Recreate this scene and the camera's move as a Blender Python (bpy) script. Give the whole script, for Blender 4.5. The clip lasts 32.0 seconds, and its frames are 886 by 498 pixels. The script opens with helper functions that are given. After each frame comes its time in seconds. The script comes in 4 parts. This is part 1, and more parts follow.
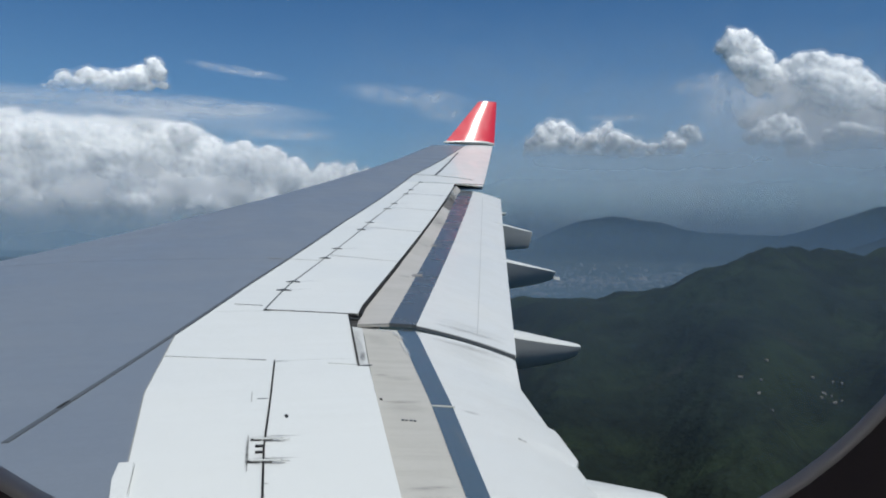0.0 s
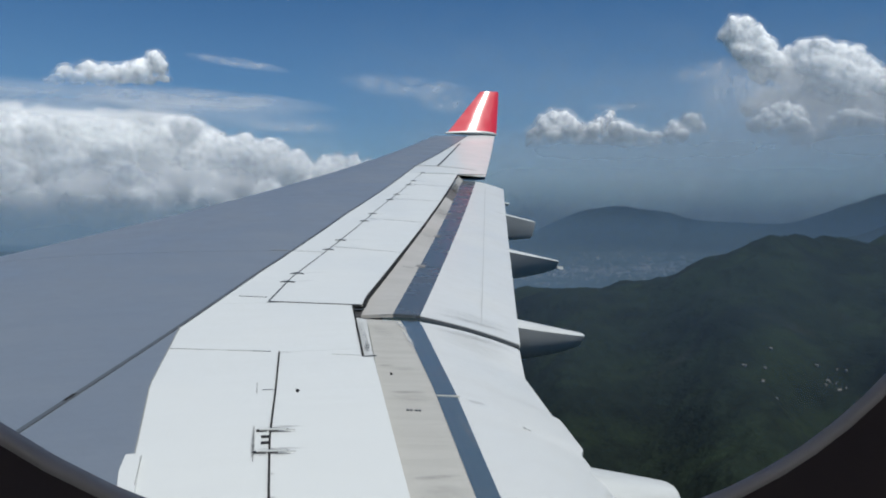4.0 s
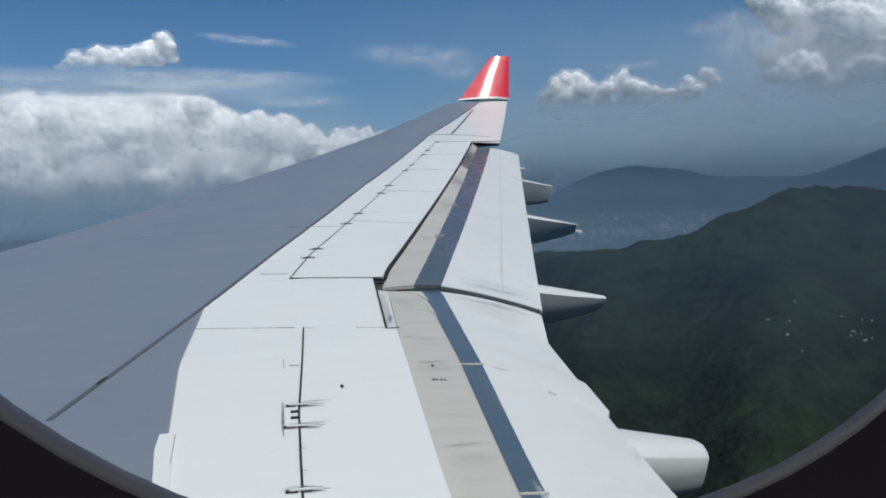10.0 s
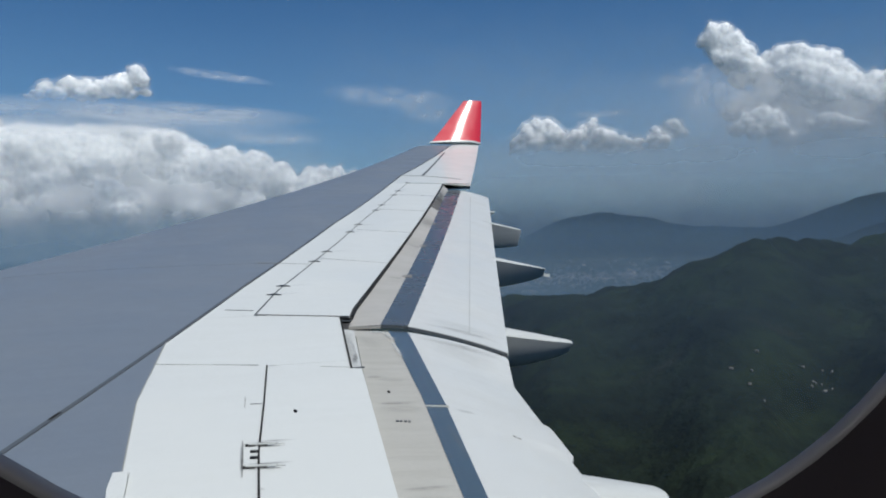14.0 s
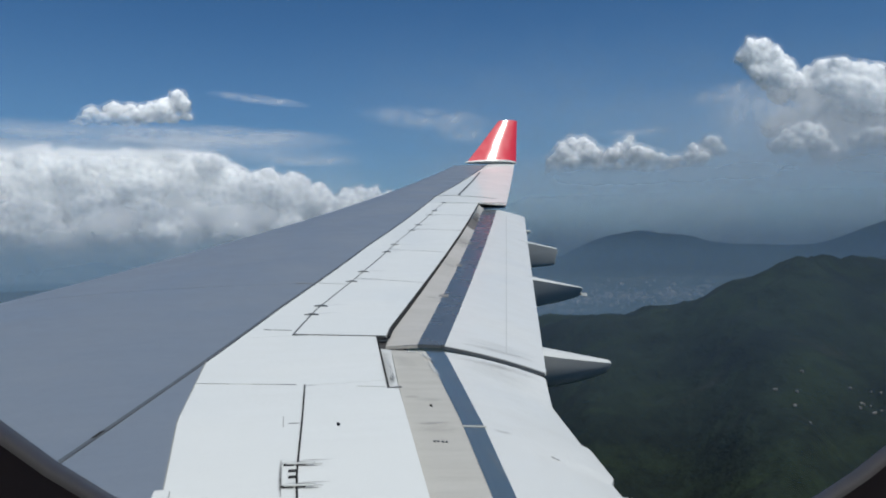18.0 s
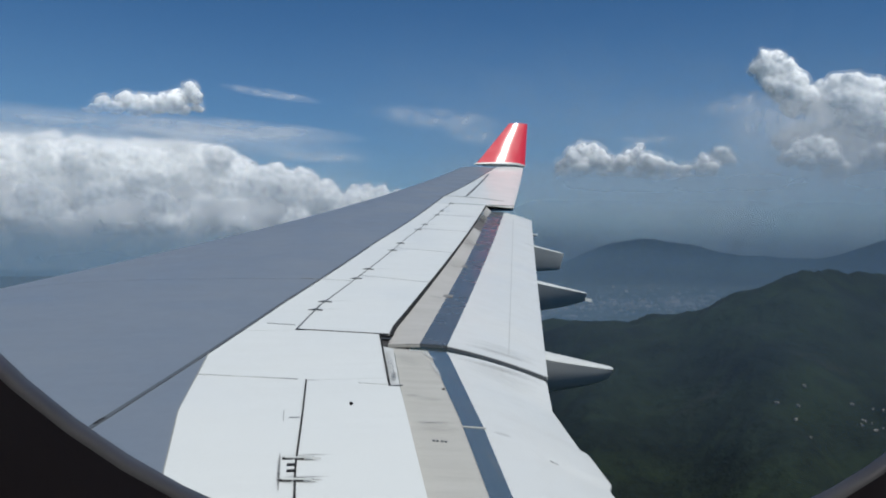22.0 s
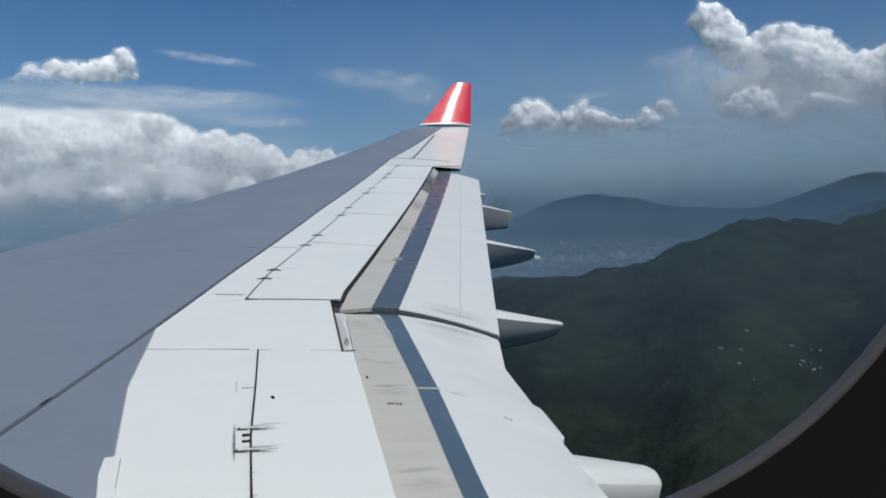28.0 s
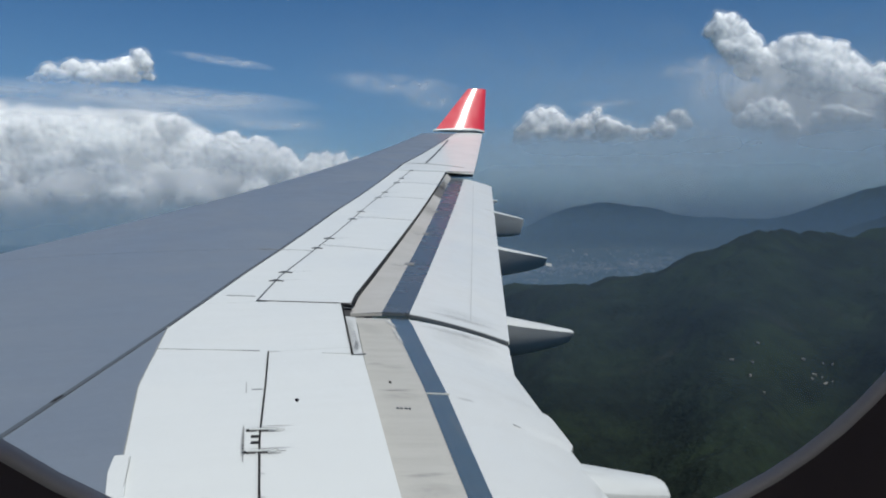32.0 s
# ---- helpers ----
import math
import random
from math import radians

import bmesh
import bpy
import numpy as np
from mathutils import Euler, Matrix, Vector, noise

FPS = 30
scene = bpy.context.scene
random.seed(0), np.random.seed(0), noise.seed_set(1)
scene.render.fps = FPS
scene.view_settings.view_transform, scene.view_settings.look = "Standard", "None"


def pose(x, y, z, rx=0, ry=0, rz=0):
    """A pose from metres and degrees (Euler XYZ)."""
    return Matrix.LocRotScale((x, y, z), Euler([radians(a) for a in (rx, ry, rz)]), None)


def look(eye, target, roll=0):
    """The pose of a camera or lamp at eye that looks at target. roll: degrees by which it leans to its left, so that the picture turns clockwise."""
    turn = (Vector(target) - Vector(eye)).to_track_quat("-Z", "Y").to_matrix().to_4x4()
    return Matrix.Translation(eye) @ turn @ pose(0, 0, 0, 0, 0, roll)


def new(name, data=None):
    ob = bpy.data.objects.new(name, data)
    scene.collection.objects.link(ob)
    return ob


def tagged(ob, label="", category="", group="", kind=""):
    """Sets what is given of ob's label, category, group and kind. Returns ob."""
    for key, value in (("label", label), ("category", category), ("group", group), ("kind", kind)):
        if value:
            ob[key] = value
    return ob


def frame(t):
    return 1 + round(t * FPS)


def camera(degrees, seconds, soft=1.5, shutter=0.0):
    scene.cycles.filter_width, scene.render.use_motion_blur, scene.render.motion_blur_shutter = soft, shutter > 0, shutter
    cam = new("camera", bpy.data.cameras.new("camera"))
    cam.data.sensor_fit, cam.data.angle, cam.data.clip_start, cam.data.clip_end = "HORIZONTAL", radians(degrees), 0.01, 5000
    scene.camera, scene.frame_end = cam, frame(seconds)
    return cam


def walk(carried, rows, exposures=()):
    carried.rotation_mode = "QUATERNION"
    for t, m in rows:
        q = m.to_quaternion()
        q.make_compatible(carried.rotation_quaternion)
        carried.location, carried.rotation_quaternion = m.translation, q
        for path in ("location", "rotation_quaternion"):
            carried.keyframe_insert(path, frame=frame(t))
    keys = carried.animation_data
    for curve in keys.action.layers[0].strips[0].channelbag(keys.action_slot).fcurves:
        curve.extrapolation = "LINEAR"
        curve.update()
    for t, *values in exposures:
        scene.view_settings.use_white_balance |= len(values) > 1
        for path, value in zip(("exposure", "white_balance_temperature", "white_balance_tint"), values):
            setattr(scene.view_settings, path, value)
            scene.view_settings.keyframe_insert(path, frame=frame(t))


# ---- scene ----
cam = camera(60.0, 32.0, soft=1.9)
PATH = [  # seconds, x, y, z, pitch, roll, yaw
    (0.0, 0.0033, 0.0, 0.0045, -1.41, -0.951, -17.784),
    (0.5, 0.0026, 0.0, 0.0061, -1.352, -0.473, -17.924),
    (1.0, 0.002, 0.0, 0.0076, -1.425, -0.147, -17.887),
    (1.5, 0.0002, 0.0, 0.0074, -1.472, 0.057, -17.685),
    (2.0, -0.0017, 0.0, 0.0072, -1.638, 0.357, -17.584),
    (2.5, -0.0004, 0.0, 0.0054, -1.994, 0.552, -17.579),
    (3.0, 0.0009, 0.0, 0.0036, -1.889, 0.306, -17.489),
    (3.5, 0.0013, 0.0, 0.0016, -1.983, -0.738, -17.661),
    (4.0, 0.0016, 0.0, -0.0003, -2.096, -0.437, -17.573),
    (4.5, -0.0076, 0.0, 0.0068, -1.757, 1.375, -16.672),
    (6.5, -0.0028, 0.0, 0.0054, -2.345, 1.246, -16.673),
    (7.0, -0.0029, 0.0, 0.0041, -2.623, 1.13, -16.539),
    (7.5, -0.0048, 0.0, 0.0042, -2.576, 2.254, -16.394),
    (8.0, -0.0067, 0.0, 0.0044, -2.899, 2.459, -16.11),
    (8.5, -0.0057, 0.0, 0.0051, -3.258, 1.943, -15.998),
    (9.0, -0.0048, 0.0, 0.0058, -3.632, 2.069, -16.106),
    (9.5, -0.0042, 0.0, 0.0063, -3.963, 2.05, -16.216),
    (10.0, -0.0036, 0.0, 0.0068, -4.417, 2.271, -16.389),
    (10.5, -0.0014, 0.0, 0.004, -4.856, 1.336, -16.521),
    (11.0, 0.0008, 0.0, 0.0011, -4.144, 1.236, -17.145),
    (11.5, 0.002, 0.0, -0.0008, -3.136, 0.738, -17.588),
    (12.0, 0.0032, 0.0, -0.0027, -2.657, 0.499, -17.657),
    (12.5, 0.0016, 0.0, -0.0013, -2.181, 1.048, -17.856),
    (13.0, 0.0, 0.0, 0.0, -1.7, -0.0, -18.0),
    (13.5, -0.0005, 0.0, 0.001, -1.446, -0.23, -18.545),
    (14.0, -0.0011, 0.0, 0.002, -1.395, 0.619, -18.64),
    (14.5, -0.0051, 0.0, 0.0019, -1.341, 1.055, -18.104),
    (16.5, -0.0016, 0.0, -0.0012, -0.512, 0.821, -16.491),
    (17.0, -0.002, 0.0, -0.0013, -0.255, 0.396, -16.336),
    (17.5, -0.0024, 0.0, -0.0006, -0.099, 0.727, -16.129),
    (18.0, -0.0028, 0.0, 0.0002, 0.105, 0.963, -15.949),
    (18.5, -0.004, 0.0, -0.0001, 0.187, 0.664, -15.846),
    (19.0, -0.0053, 0.0, -0.0003, 0.202, 0.284, -15.778),
    (19.5, -0.0047, 0.0, -0.0012, 0.275, -0.415, -15.754),
    (20.0, -0.0042, 0.0, -0.0021, 0.435, 0.176, -15.691),
    (20.5, -0.0037, 0.0, -0.0031, 0.561, -0.57, -15.641),
    (21.0, -0.0031, 0.0, -0.004, 0.613, -0.813, -15.539),
    (21.5, -0.0048, 0.0, -0.0043, 0.496, -1.107, -15.469),
    (22.0, -0.0065, 0.0, -0.0046, 0.153, -1.151, -15.53),
    (22.5, -0.0079, 0.0, -0.0049, -0.04, -1.374, -15.485),
    (23.0, -0.0093, 0.0, -0.0052, 0.008, -1.649, -15.293),
    (23.5, -0.0057, 0.0, -0.0024, 0.357, -1.379, -15.168),
    (24.0, -0.0021, 0.0, 0.0004, 0.746, -2.037, -15.154),
    (24.5, -0.0031, 0.0, -0.0002, 0.469, -0.147, -15.2),
    (25.0, -0.004, 0.0, -0.0008, -0.95, 0.096, -15.128),
    (25.5, 0.0002, 0.0, 0.0015, -2.009, 0.555, -16.698),
    (26.0, 0.0044, 0.0, 0.0038, -2.635, -1.692, -18.863),
    (26.5, 0.0033, 0.0, 0.0022, -3.471, -0.133, -20.117),
    (28.5, 0.0029, 0.0, 0.0028, -2.316, 1.258, -19.13),
    (29.0, 0.0003, 0.0, 0.0053, -1.924, 1.359, -18.821),
    (29.5, -0.0006, 0.0, 0.0038, -1.353, 1.595, -18.694),
    (30.0, -0.0014, 0.0, 0.0024, -1.009, 0.62, -18.552),
    (30.5, -0.0024, 0.0, 0.0031, -1.93, 1.317, -18.612),
    (31.0, -0.0034, 0.0, 0.0038, -2.392, 0.824, -18.591),
    (31.5, -0.0023, 0.0, 0.0034, -2.393, 0.996, -18.413),
    (32.0, -0.0013, 0.0, 0.003, -2.286, -0.082, -18.449),
]
scene.cycles.transparent_max_bounces = 96
EXPOSURES = [(0.0, 0.06), (1.0, 0.0), (32.0, 0.0)]
walk(cam, [(t, pose(x, y, z, 90 + p, r, w)) for t, x, y, z, p, r, w in PATH], EXPOSURES)

# ---- daylight ----
SUN = Vector((0.18, -0.44, 0.88)).normalized()
world = bpy.data.worlds.new("sky")
scene.world = world
world.use_nodes = True
wn, wl = world.node_tree.nodes, world.node_tree.links
sky = wn.new("ShaderNodeTexSky")
sky.sky_type, sky.sun_disc = "NISHITA", False
sky.sun_elevation = math.asin(SUN.z)
sky.sun_rotation = math.atan2(SUN.x, SUN.y)
sky.altitude, sky.air_density, sky.dust_density, sky.ozone_density = 1200, 1.0, 0.15, 4.0
tint = wn.new("ShaderNodeMix")
tint.data_type, tint.blend_type = "RGBA", "MULTIPLY"
tint.inputs[0].default_value = 1.0
tint.inputs[7].default_value = (0.565, 0.945, 1.18, 1)
wl.new(sky.outputs[0], tint.inputs[6])
wl.new(tint.outputs[2], wn["Background"].inputs[0])
wn["Background"].inputs[1].default_value = 0.060
sun = new("sun", bpy.data.lights.new("sun", "SUN"))
sun.data.energy, sun.data.angle, sun.data.color = 4.5, radians(0.53), (0.98, 0.967, 0.9)
sun.matrix_world = look((0, 0, 0), -SUN)

# ---- materials ----


def material(name, build):
    m = bpy.data.materials.new(name)
    m.use_nodes = True
    nt = m.node_tree
    bsdf = nt.nodes["Principled BSDF"]
    build(nt, bsdf)
    return m


def node(nt, kind, **values):
    n = nt.nodes.new(kind)
    for key, value in values.items():
        n.inputs[key.replace("_", " ")].default_value = value
    return n


def coords(nt, scale=(1, 1, 1), space="Object"):
    tc = nt.nodes.new("ShaderNodeTexCoord")
    mp = nt.nodes.new("ShaderNodeMapping")
    mp.inputs["Scale"].default_value = scale
    nt.links.new(tc.outputs[space], mp.inputs["Vector"])
    return mp.outputs["Vector"]


def noise_tex(nt, vec, scale, detail=4.0, rough=0.55):
    n = node(nt, "ShaderNodeTexNoise", Scale=scale, Detail=detail, Roughness=rough)
    nt.links.new(vec, n.inputs["Vector"])
    return n.outputs["Fac"]


def ramp(nt, fac, stops):
    r = nt.nodes.new("ShaderNodeValToRGB")
    el = r.color_ramp.elements
    while len(el) < len(stops):
        el.new(0.5)
    for e, (p, c) in zip(el, stops):
        e.position = p
        e.color = (*c, 1) if len(c) == 3 else c
    nt.links.new(fac, r.inputs["Fac"])
    return r.outputs["Color"]


def mix_colour(nt, fac, a, b, mode="MIX"):
    m = nt.nodes.new("ShaderNodeMix")
    m.data_type, m.blend_type = "RGBA", mode
    for sock, v in ((m.inputs[0], fac), (m.inputs[6], a), (m.inputs[7], b)):
        if hasattr(v, "is_output"):
            nt.links.new(v, sock)
        else:
            sock.default_value = v if isinstance(v, float) else (*v, 1)
    return m.outputs[2]


def add_bump(nt, bsdf, height, strength, distance):
    b = node(nt, "ShaderNodeBump", Strength=strength, Distance=distance)
    nt.links.new(height, b.inputs["Height"])
    nt.links.new(b.outputs["Normal"], bsdf.inputs["Normal"])


def paint(name, base, dirt, rough=0.35, amount=0.35, metal=0.0, coat=0.0, gloss=0.10, wave=(1.7, 0.06, 0.02)):
    """Aircraft paint: faint streaks along the airflow, blotches of grime and a slight waviness of the sheet."""
    def build(nt, bsdf):
        v = coords(nt)
        streak = noise_tex(nt, coords(nt, (0.5, 7, 7)), 1.6, 5, 0.6)
        blot = noise_tex(nt, v, 1.1, 5, 0.6)
        fine = noise_tex(nt, v, 40, 2, 0.5)
        both = mix_colour(nt, 0.5, streak, blot)
        mask = ramp(nt, both, [(0.42, (0, 0, 0)), (0.72, (amount,) * 3)])
        col = mix_colour(nt, mask, base, dirt)
        col = mix_colour(nt, 0.05, col, fine, "OVERLAY")
        nt.links.new(col, bsdf.inputs["Base Color"])
        rr = ramp(nt, blot, [(0.3, (rough * 0.8,) * 3), (0.7, (rough * 1.25,) * 3)])
        nt.links.new(rr, bsdf.inputs["Roughness"])
        bsdf.inputs["Metallic"].default_value = metal
        bsdf.inputs["Coat Weight"].default_value = coat
        bsdf.inputs["Coat Roughness"].default_value = gloss
        add_bump(nt, bsdf, noise_tex(nt, v, wave[0], 3, 0.5), wave[1], wave[2])
    return material(name, build)


WHITE = paint("white_wing_paint", (0.56, 0.58, 0.578), (0.44, 0.447, 0.44), 0.38, 0.22)
FLAPWHITE = paint("white_flap_paint", (0.52, 0.535, 0.535), (0.39, 0.385, 0.375), 0.36, 0.35)
BEIGE = paint("weathered_beige_paint", (0.39, 0.385, 0.36), (0.26, 0.25, 0.23), 0.45, 0.6)
DARK_BEIGE = paint("sooty_beige_paint", (0.105, 0.098, 0.092), (0.08, 0.076, 0.072), 0.6, 0.6)
DULL = paint("stained_beige_paint", (0.385, 0.375, 0.355), (0.25, 0.24, 0.225), 0.45, 0.5)
GLOSSWHITE = paint("glossy_white_wing_paint", (0.565, 0.585, 0.58), (0.42, 0.425, 0.415), 0.42, 0.30, 0.0, 0.2, 0.07, (0.6, 0.08, 0.03))
JOINT = paint("dull_joint_plate", (0.19, 0.185, 0.18), (0.12, 0.115, 0.11), 0.5, 0.6)
GREY = paint("grey_leading_edge_paint", (0.178, 0.207, 0.249), (0.148, 0.174, 0.212), 0.42, 0.35, 0.2, 0.0, 0.1, (0.7, 0.05, 0.01))
STEEL = paint("bare_metal_strip", (0.165, 0.235, 0.285), (0.25, 0.285, 0.30), 0.2, 0.7, 0.65)
STRIP = paint("dull_metal_strip", (0.145, 0.172, 0.192), (0.20, 0.213, 0.225), 0.26, 0.8, 0.6)
FAIRING = paint("fairing_paint", (0.455, 0.475, 0.48), (0.30, 0.30, 0.295), 0.55, 0.5)
RED = paint("red_winglet_paint", (0.56, 0.010, 0.032), (0.46, 0.009, 0.026), 0.6, 0.3, 0.0, 0.65, 0.11, (4.0, 0.35, 0.05))
DARK = paint("dark_gap_sealant", (0.018, 0.019, 0.021), (0.03, 0.03, 0.03), 0.8, 0.6)
SEAL = paint("grey_seal_line", (0.07, 0.082, 0.095), (0.045, 0.05, 0.06), 0.6, 0.6)
GAP_BACK = paint("wing_inner_structure", (0.06, 0.06, 0.065), (0.03, 0.03, 0.03), 0.6, 0.5)
FAINT = paint("pale_panel_joint", (0.40, 0.415, 0.42), (0.30, 0.31, 0.31), 0.6, 0.8)
SOOT = paint("grime_streak", (0.25, 0.26, 0.265), (0.14, 0.14, 0.14), 0.6, 0.6)


def smudge_material(name, colour, density):
    """A stain that thins out to nothing at its rim, broken up by fine streaks."""
    def build(nt, bsdf):
        uv = nt.nodes.new("ShaderNodeTexCoord")
        mp = nt.nodes.new("ShaderNodeMapping")
        mp.inputs["Location"].default_value = (-1, -1, 0)
        mp.inputs["Scale"].default_value = (2, 2, 0)
        nt.links.new(uv.outputs["UV"], mp.inputs["Vector"])
        g = nt.nodes.new("ShaderNodeTexGradient")
        g.gradient_type = "SPHERICAL"
        nt.links.new(mp.outputs["Vector"], g.inputs["Vector"])
        edge = ramp(nt, g.outputs["Fac"], [(0.0, (0, 0, 0)), (0.7, (density,) * 3)])
        grain = ramp(nt, noise_tex(nt, coords(nt, (1.0, 3, 1)), 14, 5, 0.65), [(0.3, (0.15,) * 3), (0.65, (1, 1, 1))])
        nt.links.new(mix_colour(nt, 1.0, edge, grain, "MULTIPLY"), bsdf.inputs["Alpha"])
        bsdf.inputs["Base Color"].default_value = (*colour, 1)
        bsdf.inputs["Roughness"].default_value = 0.7
    return material(name, build)


GRIME = smudge_material("oily_grime", (0.14, 0.135, 0.13), 0.30)
OIL = smudge_material("black_oil_stain", (0.05, 0.05, 0.05), 0.7)
DUST = smudge_material("faint_brown_grime", (0.30, 0.29, 0.27), 0.15)
WORN = smudge_material("worn_pale_patch", (0.50, 0.52, 0.53), 0.8)
RUBBER = paint("dark_window_seal", (0.034, 0.029, 0.033), (0.046, 0.040, 0.045), 0.9, 0.4)
RIM = paint("pale_window_rim", (0.225, 0.222, 0.255), (0.16, 0.157, 0.185), 0.5, 0.5)
RUBBER.node_tree.nodes["Principled BSDF"].inputs["Specular IOR Level"].default_value = 0.08
DARK.node_tree.nodes["Principled BSDF"].inputs["Specular IOR Level"].default_value = 0.1
PANEL = paint("cabin_wall_plastic", (0.55, 0.57, 0.53), (0.45, 0.46, 0.43), 0.5, 0.3)


def build_glass(nt, bsdf):
    bsdf.inputs["Transmission Weight"].default_value = 1.0
    bsdf.inputs["Roughness"].default_value = 0.0
    bsdf.inputs["IOR"].default_value = 1.2
    bsdf.inputs["Base Color"].default_value = (0.98, 0.99, 1.0, 1)


GLASS = material("window_glass", build_glass)


def thinning(nt, v, low, high):
    """Thickness of a cloud, from nothing at its frayed foot to one higher up."""
    sep = nt.nodes.new("ShaderNodeSeparateXYZ")
    nt.links.new(v, sep.inputs[0])
    warp = nt.nodes.new("ShaderNodeMath")
    warp.operation = "MULTIPLY_ADD"
    nt.links.new(noise_tex(nt, v, 0.55, 6, 0.6), warp.inputs[0])
    warp.inputs[1].default_value = (high - low) * 1.2
    nt.links.new(sep.outputs["Z"], warp.inputs[2])
    mr = nt.nodes.new("ShaderNodeMapRange")
    mr.interpolation_type = "SMOOTHSTEP"
    nt.links.new(warp.outputs[0], mr.inputs[0])
    shift = (high - low) * 0.6
    mr.inputs[1].default_value, mr.inputs[2].default_value = low + shift, high + shift
    return mr.outputs[0]


def cloud_material(name, low, high, depth):
    """Water droplets: white, with the light scattered deep inside."""
    def build(nt, bsdf):
        v = nt.nodes.new("ShaderNodeTexCoord").outputs["Object"]
        bsdf.inputs["Base Color"].default_value = (0.985, 0.98, 0.97, 1)
        bsdf.inputs["Roughness"].default_value = 1.0
        bsdf.inputs["Specular IOR Level"].default_value = 0.0
        bsdf.inputs["Subsurface Weight"].default_value = 1.0
        bsdf.inputs["Subsurface Radius"].default_value = (1.0, 1.0, 1.0)
        bsdf.inputs["Subsurface Scale"].default_value = depth
        nt.links.new(thinning(nt, v, low, high), bsdf.inputs["Alpha"])
    return material(name, build)


def fringe_material(name, low, high):
    """The frayed, half clear outer mist of a cloud, which lets light through."""
    def build(nt, bsdf):
        nt.nodes.remove(bsdf)
        out = nt.nodes["Material Output"]
        v = nt.nodes.new("ShaderNodeTexCoord").outputs["Object"]
        a = ramp(nt, noise_tex(nt, v, 1.5, 7, 0.66), [(0.42, (0, 0, 0)), (0.68, (0.40, 0.40, 0.40))])
        a = mix_colour(nt, 1.0, a, thinning(nt, v, low, high), "MULTIPLY")
        d = node(nt, "ShaderNodeBsdfDiffuse", Color=(0.93, 0.935, 0.94, 1))
        g = node(nt, "ShaderNodeBsdfTranslucent", Color=(0.93, 0.935, 0.94, 1))
        both = node(nt, "ShaderNodeMixShader", Fac=0.4)
        nt.links.new(d.outputs[0], both.inputs[1])
        nt.links.new(g.outputs[0], both.inputs[2])
        clear = nt.nodes.new("ShaderNodeBsdfTransparent")
        mm = nt.nodes.new("ShaderNodeMixShader")
        nt.links.new(a, mm.inputs[0])
        nt.links.new(clear.outputs[0], mm.inputs[1])
        nt.links.new(both.outputs[0], mm.inputs[2])
        nt.links.new(mm.outputs[0], out.inputs[0])
    return material(name, build)


def wisp_material(name, density, thick=(0.32, 0.7)):
    """Thin ice cloud: dense in its middle, frayed out to nothing at its rim."""
    def build(nt, bsdf):
        nt.nodes.remove(bsdf)
        out = nt.nodes["Material Output"]
        tc = nt.nodes.new("ShaderNodeTexCoord")
        g = nt.nodes.new("ShaderNodeTexGradient")
        g.gradient_type = "SPHERICAL"
        flat = nt.nodes.new("ShaderNodeMapping")
        flat.inputs["Scale"].default_value = (1.0, 0.0, 1.0)
        nt.links.new(tc.outputs["Object"], flat.inputs["Vector"])
        nt.links.new(flat.outputs["Vector"], g.inputs["Vector"])
        mp = nt.nodes.new("ShaderNodeMapping")
        mp.inputs["Scale"].default_value = (1.6, 0.3, 0.5)
        nt.links.new(tc.outputs["Object"], mp.inputs["Vector"])
        n = noise_tex(nt, mp.outputs["Vector"], 2.6, 6, 0.6)
        edge = ramp(nt, g.outputs["Fac"], [(0.0, (0, 0, 0)), (0.6, (1, 1, 1))])
        body = ramp(nt, n, [(thick[0], (0, 0, 0)), (thick[1], (density,) * 3)])
        a = mix_colour(nt, 1.0, edge, body, "MULTIPLY")
        d = node(nt, "ShaderNodeBsdfDiffuse", Color=(0.60, 0.605, 0.62, 1))
        clear = nt.nodes.new("ShaderNodeBsdfTransparent")
        mm = nt.nodes.new("ShaderNodeMixShader")
        nt.links.new(a, mm.inputs[0])
        nt.links.new(clear.outputs[0], mm.inputs[1])
        nt.links.new(d.outputs[0], mm.inputs[2])
        nt.links.new(mm.outputs[0], out.inputs[0])
    return material(name, build)


WISP = wisp_material("thin_cloud_veil", 0.5)
VEIL = wisp_material("grey_stratus_veil", 0.55, (0.15, 0.6))


